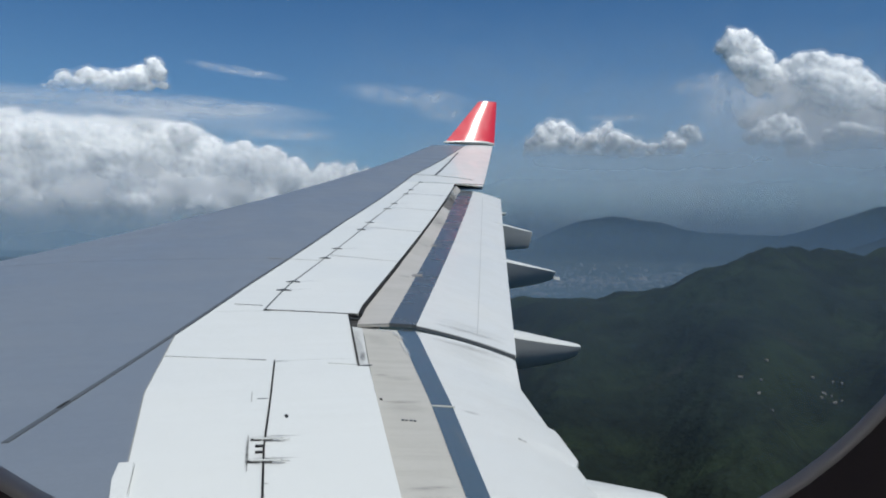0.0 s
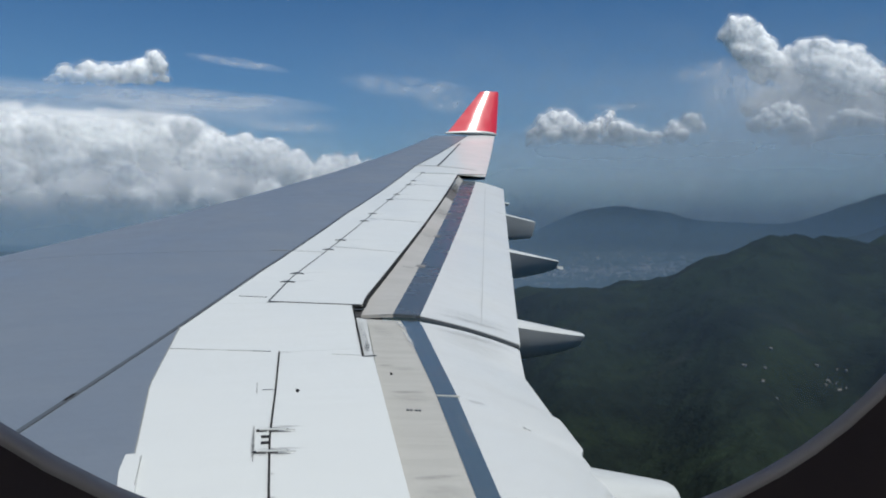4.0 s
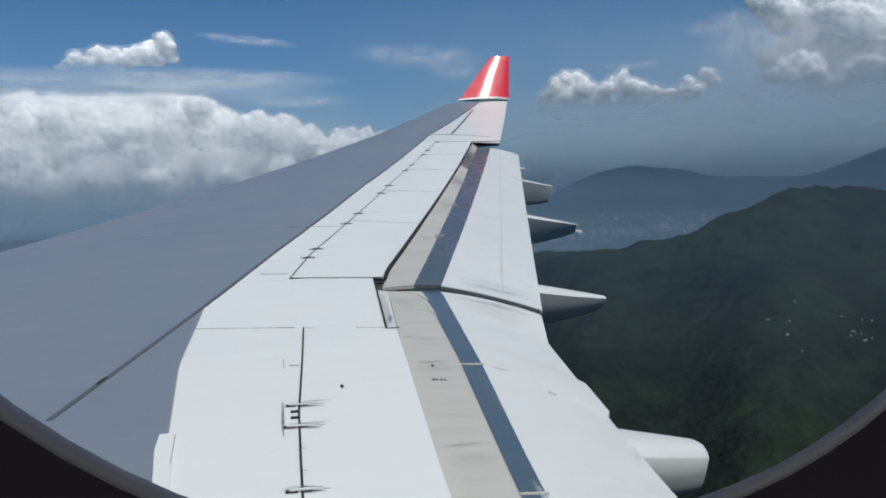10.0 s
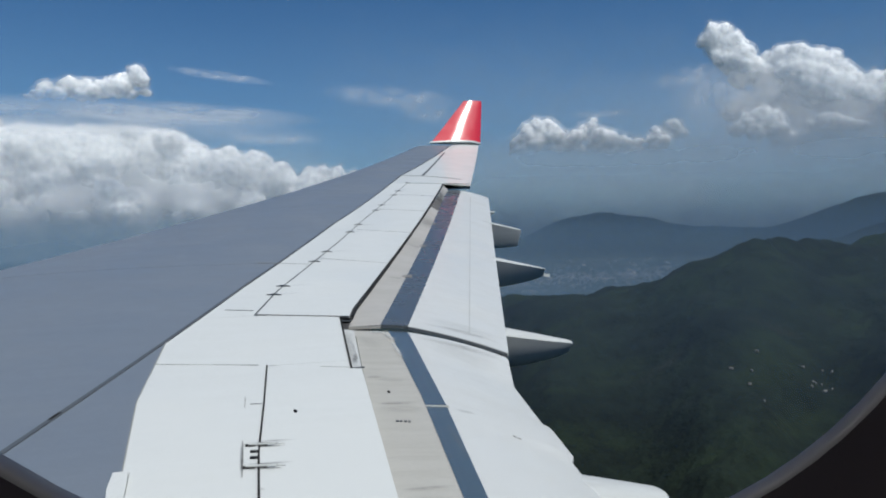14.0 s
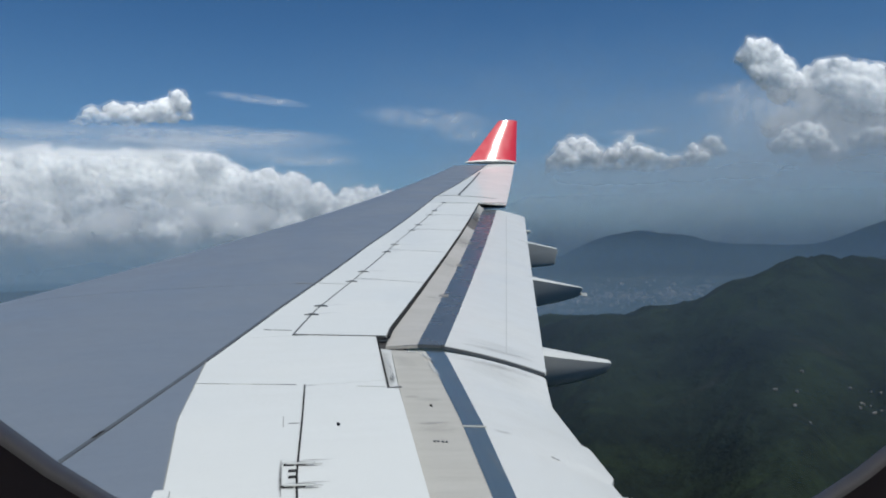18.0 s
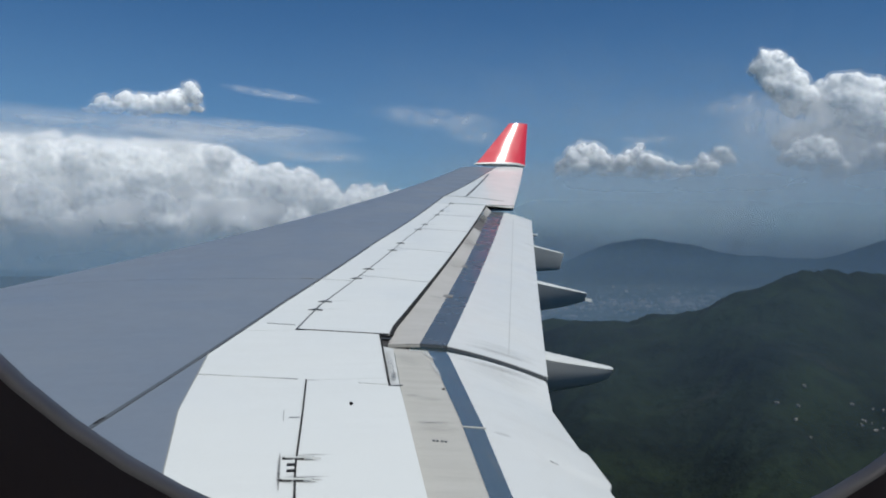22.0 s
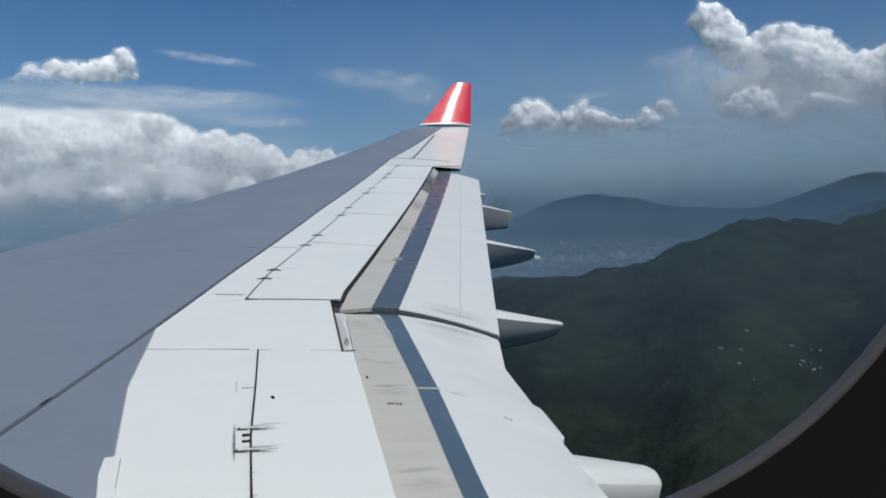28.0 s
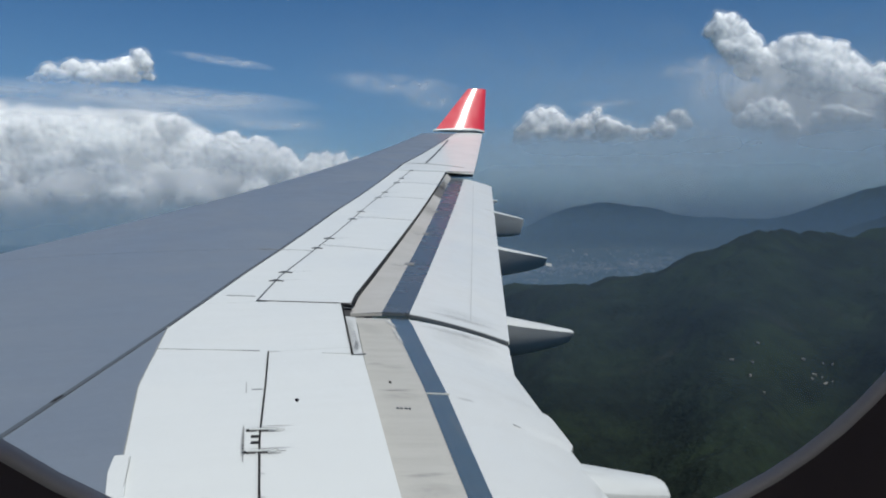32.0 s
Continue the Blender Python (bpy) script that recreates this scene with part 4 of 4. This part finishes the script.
def land(az, r):
    """Height of the ground at an azimuth in degrees aft of straight out and a distance."""
    x, y = r * np.sin(np.radians(az)), r * np.cos(np.radians(az))
    crest = np.interp(az, (-60, 10, 20, 27, 32, 37, 42, 48, 56, 75, 120), (-7.6, -7.8, -7.2, -5.3, -4.1, -3.0, -2.1, -0.8, 1.0, 3.0, -4))
    rc = 1950 + 260 * np.sin(az / 7.0) + 120 * np.sin(az / 2.3)
    zc = rc * np.tan(np.radians(crest))
    slope = 0.21 + 0.04 * np.sin(az / 5.0)
    near = zc - (rc - r) * slope
    valley = valley_floor(r)
    s = np.clip((r - rc) / 520, 0, 1)
    s = s * s * (3 - 2 * s)
    z = np.where(r < rc, near, zc * (1 - s) + valley * s)
    z += fbm(x, y, 900, 5) * 40 * np.clip(r / 1500, 0.2, 1) * np.where(r > rc + 400, 0.12, 1)
    z += (0.5 - np.abs(fbm(x, y, 620, 5, 2.0))) * 24 * np.where(r > rc + 400, 0.2, 1)

    def hill(a0, wa, r0, wr, top):
        return (top - valley) * np.exp(-((az - a0) / wa) ** 2) * np.exp(-((r - r0) / wr) ** 2) * (1 + 0.10 * fbm(x, y, 500, 4, 1.0))
    z += hill(29.8, 5.2, 3560, 210, 75) + hill(49, 6.5, 3480, 260, 140) + hill(38, 5.0, 3640, 160, -20) + hill(16, 5, 4500, 250, -20)
    rim = np.clip((r - 4450) / 420, 0, 1)
    z += rim * (np.maximum(0, -25 + 12 * np.sin(az / 3.1) - z))
    return np.minimum(z, 0.06 * r + 400), x, y


az = np.concatenate([np.arange(-180, -24, 4.0), np.arange(-24, 10, 1.0), np.arange(10, 62, 0.2), np.arange(62, 180, 4.0)])
rr = np.concatenate([np.array([0.5, 150, 300, 450]), np.geomspace(560, 4900, 260)])
A, Rr = np.meshgrid(az, rr, indexing="ij")
Z, X, Yy = land(A, Rr)
Z += np.where(Rr < 2600, rng.normal(0, 0.7, Z.shape), rng.normal(0, 0.6, Z.shape))
na, nr = len(az), len(rr)
idx = np.arange(na * nr).reshape(na, nr)
a0, a1 = idx, np.roll(idx, -1, 0)
quads = np.stack([a0[:, :-1], a0[:, 1:], a1[:, 1:], a1[:, :-1]], -1).reshape(-1, 4)
me = bpy.data.meshes.new("ground")
me.from_pydata(np.stack([X, Yy, Z], -1).reshape(-1, 3).tolist(), [], quads.tolist())
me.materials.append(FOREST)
me.polygons.foreach_set("use_smooth", [True] * len(me.polygons))
tagged(new("ground", me), "dark forested hills and a hazy valley far below", "ground", kind="structure")


def house_mesh(w, d, h):
    e = 0.3
    v = [(sx * w / 2, sy * d / 2, z) for z in (-1.5, h) for sx, sy in ((-1, -1), (1, -1), (1, 1), (-1, 1))]
    f = [(0, 1, 5, 4), (1, 2, 6, 5), (2, 3, 7, 6), (3, 0, 4, 7), (0, 3, 2, 1)]
    k = w / 2 + e
    q = d / 2 + e
    roof = [(-k, -q, h), (k, -q, h), (k, q, h), (-k, q, h), (-k, 0, h + d * 0.28), (k, 0, h + d * 0.28)]
    rf = [(0, 1, 5, 4), (3, 4, 5, 2), (0, 4, 3), (1, 2, 5), (0, 3, 2, 1)]
    return v, f, roof, rf


# villages on the slopes, each house with its walls and roof
protos = []
for w, d, h in ((3.4, 2.3, 1.0), (4.4, 2.5, 1.1), (2.8, 2.0, 1.0), (6.0, 2.3, 1.1)):
    v, f, rv, rf = house_mesh(w, d, h)
    protos.append((mesh_from("house_walls", v, f, WALLS), mesh_from("house_roof", rv, rf, ROOFS)))
# two loose hamlets: azimuth, distance and number of houses
spots = [(a0 + rng.normal(0, 0.9), r0 + rng.normal(0, 30)) for a0, r0, count in ((45.0, 1290, 11), (40.5, 1200, 5)) for _ in range(count)]
for k, (a, r) in enumerate(spots):
    z, x, y = land(np.array([a]), np.array([r]))
    walls, roof = protos[k * 7 % 4]
    house = tagged(new("house"), "small pale house standing among the trees", "house", "houses on the wooded slope")
    house.matrix_basis = pose(float(x[0]), float(y[0]), float(z[0]) + 1.2, 0, 0, float(rng.uniform(0, 180)))
    for nm, dat in (("walls", walls), ("roof", roof)):
        o = new(nm, dat)
        o.parent = house
# the town on the valley floor
tv, tf, tr, trf = [], [], [], []
for k in range(1000):
    a = rng.uniform(18, 44)
    r = (2640 + (a - 19) * 16 + rng.normal(0, 60)) if k % 4 else rng.uniform(2520, 3150)
    z, x, y = land(np.array([a]), np.array([r]))
    if z[0] > valley_floor(r) + 30:
        continue
    w, d, h = (rng.uniform(14, 30), rng.uniform(8, 14), rng.uniform(2, 4)) if k % 23 == 0 else (rng.uniform(4, 10), rng.uniform(3, 6), rng.uniform(1.5, 3))
    v, f, rv, rf = house_mesh(w, d, h)
    m = pose(float(x[0]), float(y[0]), float(z[0]) + 1.0, 0, 0, float(rng.uniform(0, 180)))
    b0, r0 = len(tv), len(tr)
    tv += [tuple(m @ Vector(p)) for p in v]
    tf += [tuple(b0 + i for i in q) for q in f]
    tr += [tuple(m @ Vector(p)) for p in rv]
    trf += [tuple(r0 + i for i in q) for q in rf]
town = tagged(new("town"), "hazy town of small pale buildings in the valley", "town", kind="stuff")
tagged(piece("town_walls", tv, tf, TOWNWALLS, town), kind="stuff")
tagged(piece("town_roofs", tr, trf, TOWNROOFS, town), kind="stuff")

# ---- clouds ----


def place(a, e, r):
    a, e = math.radians(a), math.radians(e)
    return Vector((r * math.sin(a) * math.cos(e), r * math.cos(a) * math.cos(e), r * math.sin(e)))


def ball(level):
    bm = bmesh.new()
    bmesh.ops.create_icosphere(bm, subdivisions=level, radius=1.0)
    v = np.array([q.co[:] for q in bm.verts])
    f = np.array([[q.index for q in p.verts] for p in bm.faces])
    bm.free()
    return v, f


BILLOW = bpy.data.textures.new("billow", "VORONOI")
BILLOW.noise_scale, BILLOW.noise_intensity = 1.15, 1.0
TUFT = bpy.data.textures.new("tuft", "VORONOI")
TUFT.noise_scale = 0.42
FRAY = bpy.data.textures.new("fray", "CLOUDS")
FRAY.noise_scale, FRAY.noise_depth = 0.34, 5
UNIT = 100.0


def cumulus(label, lumps, r, seed, base, flat=None, voxel=0.075, depth=1.0, lean=0.9, lid=None, scatter=160.0, rough=1.0):
    """A heap of lumps, each (azimuth, elevation, size in degrees, flattening), fused and covered with billows.
    base: the elevations between which the body thickens."""
    g = np.random.default_rng(seed)
    mid = place(lumps[len(lumps) // 2][0], lumps[len(lumps) // 2][1], r)
    balls = []
    top = max(q[1] for q in lumps)
    for a, e, size, sq in lumps:
        rl = r - lean * r * math.radians(top - e) + g.uniform(-40, 40)
        c = place(a, e, rl)
        rad = rl * math.radians(size)
        balls.append((c, rad, sq))
        for k in range(9):
            d = Vector((g.normal(), g.normal() - 0.3, abs(g.normal()) * 0.8 + g.normal() * 0.4)).normalized()
            balls.append((c + Vector((d.x * rad, d.y * rad * depth, d.z * rad * sq)) * 0.78, rad * g.uniform(0.26, 0.52), 0.95))
    V, F, n0 = [], [], 0
    bv, bf = ball(3)
    for c, rad, sq in balls:
        V.append((bv * (rad, rad * depth, rad * sq) + np.array(c - mid)) / UNIT)
        F.append(bf + n0)
        n0 += len(bv)
    V, F = np.concatenate(V), np.concatenate(F)
    if flat is not None:
        z0 = (r * math.tan(math.radians(flat)) - mid.z) / UNIT
        V[:, 2] = np.where(V[:, 2] < z0, z0 + (V[:, 2] - z0) * 0.25, V[:, 2])
    if lid is not None:
        z1 = (r * math.tan(math.radians(lid)) - mid.z) / UNIT
        V[:, 2] = np.where(V[:, 2] > z1, z1 + (V[:, 2] - z1) * 0.35, V[:, 2])
    low, high = [(r * math.tan(math.radians(e)) - mid.z) / UNIT for e in base]
    droplets = cloud_material("cumulus_cloud", low, high, scatter)
    mist = fringe_material("cloud_fringe_mist", low, high)
    cloud = None
    for name, mat, swell in (("cloud", droplets, 0.0), ("cloud_fringe", mist, 0.02), ("cloud_fringe", mist, 0.055)):
        me = bpy.data.meshes.new(name)
        me.from_pydata(V.tolist(), [], F.tolist())
        me.materials.append(mat)
        ob = new(name, me)
        fuse = ob.modifiers.new("fuse", "REMESH")
        fuse.mode, fuse.voxel_size, fuse.use_smooth_shade = "VOXEL", voxel, True
        ease = ob.modifiers.new("ease", "SMOOTH")
        ease.factor, ease.iterations = 0.5, 10
        for tex, strength, level in ((BILLOW, -0.34, 0.45), (TUFT, -0.12, 0.45), (FRAY, 0.20, 0.5)):
            d = ob.modifiers.new("relief", "DISPLACE")
            d.texture, d.strength, d.mid_level, d.texture_coords = tex, strength * rough, level - (swell / abs(strength * rough)) * (1 if strength > 0 else -1), "LOCAL"
        soften = ob.modifiers.new("soften", "SMOOTH")
        soften.factor, soften.iterations = 0.5, 1
        # keep only the part above the foot, where the droplets begin
        shape = bpy.data.meshes.new_from_object(ob.evaluated_get(bpy.context.evaluated_depsgraph_get()))
        ob.modifiers.clear()
        bm = bmesh.new()
        bm.from_mesh(shape)
        bmesh.ops.delete(bm, geom=[q for q in bm.verts if q.co.z < low - 0.05 * (high - low)], context="VERTS")
        bm.to_mesh(me)
        bm.free()
        bpy.data.meshes.remove(shape)
        for p in me.polygons:
            p.use_smooth = True
        if cloud is None:
            ob.matrix_basis = Matrix.Translation(mid) @ Matrix.Diagonal((UNIT, UNIT, UNIT, 1))
            cloud = tagged(ob, label, "cloud", "clouds in the sky")
        else:
            ob.parent = cloud
    return cloud


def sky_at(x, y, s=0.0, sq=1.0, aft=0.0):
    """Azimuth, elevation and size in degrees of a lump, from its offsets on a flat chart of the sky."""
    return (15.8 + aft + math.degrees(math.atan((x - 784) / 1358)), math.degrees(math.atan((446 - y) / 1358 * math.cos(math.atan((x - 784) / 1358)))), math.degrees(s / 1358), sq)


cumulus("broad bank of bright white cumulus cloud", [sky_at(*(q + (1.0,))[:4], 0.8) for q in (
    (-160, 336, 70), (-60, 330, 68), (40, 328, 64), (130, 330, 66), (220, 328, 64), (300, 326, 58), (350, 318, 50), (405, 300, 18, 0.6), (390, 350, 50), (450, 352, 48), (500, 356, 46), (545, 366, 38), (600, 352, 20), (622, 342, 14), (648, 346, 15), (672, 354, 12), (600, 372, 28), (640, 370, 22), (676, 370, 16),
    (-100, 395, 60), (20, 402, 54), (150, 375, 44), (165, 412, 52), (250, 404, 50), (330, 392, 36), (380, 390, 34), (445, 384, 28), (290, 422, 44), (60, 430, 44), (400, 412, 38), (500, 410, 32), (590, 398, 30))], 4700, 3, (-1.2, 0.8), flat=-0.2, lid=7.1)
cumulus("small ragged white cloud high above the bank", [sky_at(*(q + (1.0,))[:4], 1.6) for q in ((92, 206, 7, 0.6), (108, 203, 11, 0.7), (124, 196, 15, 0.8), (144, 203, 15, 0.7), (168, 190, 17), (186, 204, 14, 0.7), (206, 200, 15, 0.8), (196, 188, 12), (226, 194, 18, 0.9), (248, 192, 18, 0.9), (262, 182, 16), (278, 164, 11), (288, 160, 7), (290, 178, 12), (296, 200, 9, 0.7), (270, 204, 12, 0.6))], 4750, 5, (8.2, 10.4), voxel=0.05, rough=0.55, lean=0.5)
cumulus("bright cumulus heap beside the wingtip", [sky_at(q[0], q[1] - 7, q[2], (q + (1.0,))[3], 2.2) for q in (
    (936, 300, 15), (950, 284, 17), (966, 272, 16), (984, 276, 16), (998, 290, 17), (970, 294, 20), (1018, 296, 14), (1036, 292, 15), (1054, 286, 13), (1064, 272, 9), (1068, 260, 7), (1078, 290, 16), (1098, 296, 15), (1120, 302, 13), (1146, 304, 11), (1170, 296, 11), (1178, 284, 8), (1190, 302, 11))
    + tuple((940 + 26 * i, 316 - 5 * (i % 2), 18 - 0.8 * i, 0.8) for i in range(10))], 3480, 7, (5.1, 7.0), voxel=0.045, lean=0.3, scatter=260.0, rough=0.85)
TOWER_TOP = ((37.5, 13.0, 0.52, 1.0), (38.1, 13.3, 0.73, 1.0), (38.8, 13.2, 0.68, 1.0), (39.3, 12.5, 0.83, 1.0), (38.5, 12.4, 0.94, 1.0), (40.0, 11.7, 0.78, 1.0), (39.3, 11.3, 0.94, 1.0), (38.5, 11.7, 0.52, 1.0), (40.4, 10.6, 0.94, 1.0), (39.8, 10.2, 0.73, 1.0), (41.1, 10.2, 0.83, 1.0), (41.7, 10.9, 0.73, 1.0), (42.5, 11.2, 0.88, 1.0), (43.4, 11.3, 0.83, 1.0), (44.3, 10.9, 0.94, 1.0), (45.1, 10.5, 0.94, 1.0), (46.1, 9.9, 0.94, 1.0), (46.9, 9.3, 0.83, 1.0), (47.9, 8.9, 1.04, 1.0), (49.1, 8.8, 1.35, 1.0), (50.6, 8.8, 1.87, 1.0), (52.4, 9.2, 2.29, 1.0), (54.6, 9.2, 2.60, 1.0))
TOWER_BODY = ((42.9, 10.0, 1.25, 1.0), (44.3, 9.4, 1.46, 1.0), (45.6, 8.7, 1.46, 1.0), (47.2, 7.9, 1.56, 1.0), (49.1, 7.2, 1.87, 1.0), (51.2, 6.6, 2.39, 1.0), (54.1, 6.3, 2.91, 1.0), (40.4, 8.4, 0.73, 1.0), (39.7, 7.9, 0.83, 1.0), (39.2, 7.8, 0.62, 1.0), (40.5, 7.4, 0.83, 1.0), (41.8, 8.6, 0.83, 1.0), (43.6, 7.9, 1.14, 1.0), (42.2, 6.4, 0.78, 1.0), (42.9, 6.7, 0.83, 1.0), (44.2, 6.6, 1.14, 1.0), (46.2, 6.4, 1.25, 1.0), (48.2, 5.7, 1.35, 1.0), (50.6, 4.9, 1.87, 1.0))
cumulus("towering cumulus cloud with a grey base", TOWER_TOP + TOWER_BODY, 4850, 11, (4.4, 8.6), voxel=0.055, lean=0.35, scatter=300.0, rough=0.95)

# small clouds half sunk in the mist below the tower
for lumps, low, seed in ((((34.6, 6.5, 0.55, 0.9), (35.2, 6.9, 0.6, 1.0), (35.5, 7.3, 0.42, 1.0), (35.9, 6.6, 0.55, 0.8)), 5.9, 21),
                         (((39.6, 6.7, 0.6, 0.8), (40.3, 7.0, 0.75, 0.9), (41.1, 7.4, 0.85, 1.0), (41.8, 7.1, 0.8, 1.0), (42.3, 6.6, 0.7, 0.8), (40.8, 6.4, 0.7, 0.8)), 5.7, 22),
                         (((42.2, 5.6, 0.5, 0.7), (42.9, 5.9, 0.6, 1.0), (43.4, 5.5, 0.55, 0.8)), 4.9, 23),
                         (((44.4, 6.6, 0.6, 0.8), (45.3, 6.9, 0.75, 0.8), (46.2, 6.7, 0.7, 0.8), (47.0, 6.5, 0.6, 0.7)), 5.9, 24)):
    cumulus("small soft white cloud half sunk in mist", list(lumps), 4380, seed, (low, low + 1.5), voxel=0.045, lean=0.2, scatter=300.0, rough=0.7)


def wisp(label, x, y, w, h, tilt=0.0, r=4600, mat=WISP):
    """A thin, slightly wavy sheet of ice cloud that leans back with height."""
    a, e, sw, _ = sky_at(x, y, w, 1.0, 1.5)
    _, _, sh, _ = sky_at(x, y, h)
    nu, nv = 40, 12
    verts = []
    for i in range(nu + 1):
        for j in range(nv + 1):
            u, v = 2 * i / nu - 1, 2 * j / nv - 1
            verts.append((u, v * 0.8 + 0.15 * noise.noise((u * 3, v * 2, x * 0.1)), v + 0.12 * noise.noise((u * 2.5, x * 0.1, v))))
    faces = [(i * (nv + 1) + j, (i + 1) * (nv + 1) + j, (i + 1) * (nv + 1) + j + 1, i * (nv + 1) + j + 1) for i in range(nu) for j in range(nv)]
    ob = piece("cloud_wisp", verts, faces, mat, None, "", True)
    size = r * math.radians(sh)
    ob.matrix_basis = Matrix.Translation(place(a, e, r)) @ pose(0, 0, 0, 0, -tilt, -a) @ Matrix.Diagonal((r * math.radians(sw), size, size, 1))
    return tagged(ob, label, "cloud", "clouds in the sky")


wisp("thin grey stratus streak above the cloud bank", 20, 238, 560, 44, 0, 4150, VEIL)
wisp("thin grey stratus streak above the cloud bank", 360, 236, 240, 24, -1, 4120, VEIL)
wisp("faint streak of thin cloud", 730, 212, 125, 26, -5)
wisp("faint streak of thin cloud", 790, 240, 55, 22, -10)
wisp("faint streak of thin cloud", 430, 172, 90, 11, -6)
wisp("faint streak of thin cloud", 520, 284, 90, 12)
wisp("faint streak of thin cloud", 1100, 243, 60, 8)
wisp("torn wisp beside the towering cloud", 1250, 178, 60, 22, 12)
wisp("pale mist hanging round the towering cloud", 1350, 205, 120, 75, 0, 4560, VEIL)
wisp("pale mist hanging round the towering cloud", 1480, 240, 170, 80, 0, 4520, VEIL)

# ---- haze: humid air between the camera and the distance, put into half-clear tinted sheets ----


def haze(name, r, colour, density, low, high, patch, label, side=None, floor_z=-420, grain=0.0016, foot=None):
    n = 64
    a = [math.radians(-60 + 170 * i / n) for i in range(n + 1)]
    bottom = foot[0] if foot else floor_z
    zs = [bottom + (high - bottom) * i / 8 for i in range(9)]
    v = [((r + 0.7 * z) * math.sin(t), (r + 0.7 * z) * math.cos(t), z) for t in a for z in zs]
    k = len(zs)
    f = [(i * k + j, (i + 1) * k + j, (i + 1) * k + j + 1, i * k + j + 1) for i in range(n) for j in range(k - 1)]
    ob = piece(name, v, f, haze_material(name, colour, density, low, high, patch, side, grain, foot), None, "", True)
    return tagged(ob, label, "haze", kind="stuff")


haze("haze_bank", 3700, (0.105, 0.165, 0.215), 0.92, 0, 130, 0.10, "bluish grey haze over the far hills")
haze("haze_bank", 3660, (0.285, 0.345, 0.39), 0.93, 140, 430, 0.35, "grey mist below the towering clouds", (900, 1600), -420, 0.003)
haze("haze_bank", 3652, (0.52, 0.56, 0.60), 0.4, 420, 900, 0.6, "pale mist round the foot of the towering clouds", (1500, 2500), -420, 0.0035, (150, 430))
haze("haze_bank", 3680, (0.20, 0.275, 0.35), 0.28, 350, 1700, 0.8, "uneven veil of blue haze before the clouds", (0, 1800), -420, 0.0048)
# this white mist is also tinted to lighten the cloud bank's shaded foot
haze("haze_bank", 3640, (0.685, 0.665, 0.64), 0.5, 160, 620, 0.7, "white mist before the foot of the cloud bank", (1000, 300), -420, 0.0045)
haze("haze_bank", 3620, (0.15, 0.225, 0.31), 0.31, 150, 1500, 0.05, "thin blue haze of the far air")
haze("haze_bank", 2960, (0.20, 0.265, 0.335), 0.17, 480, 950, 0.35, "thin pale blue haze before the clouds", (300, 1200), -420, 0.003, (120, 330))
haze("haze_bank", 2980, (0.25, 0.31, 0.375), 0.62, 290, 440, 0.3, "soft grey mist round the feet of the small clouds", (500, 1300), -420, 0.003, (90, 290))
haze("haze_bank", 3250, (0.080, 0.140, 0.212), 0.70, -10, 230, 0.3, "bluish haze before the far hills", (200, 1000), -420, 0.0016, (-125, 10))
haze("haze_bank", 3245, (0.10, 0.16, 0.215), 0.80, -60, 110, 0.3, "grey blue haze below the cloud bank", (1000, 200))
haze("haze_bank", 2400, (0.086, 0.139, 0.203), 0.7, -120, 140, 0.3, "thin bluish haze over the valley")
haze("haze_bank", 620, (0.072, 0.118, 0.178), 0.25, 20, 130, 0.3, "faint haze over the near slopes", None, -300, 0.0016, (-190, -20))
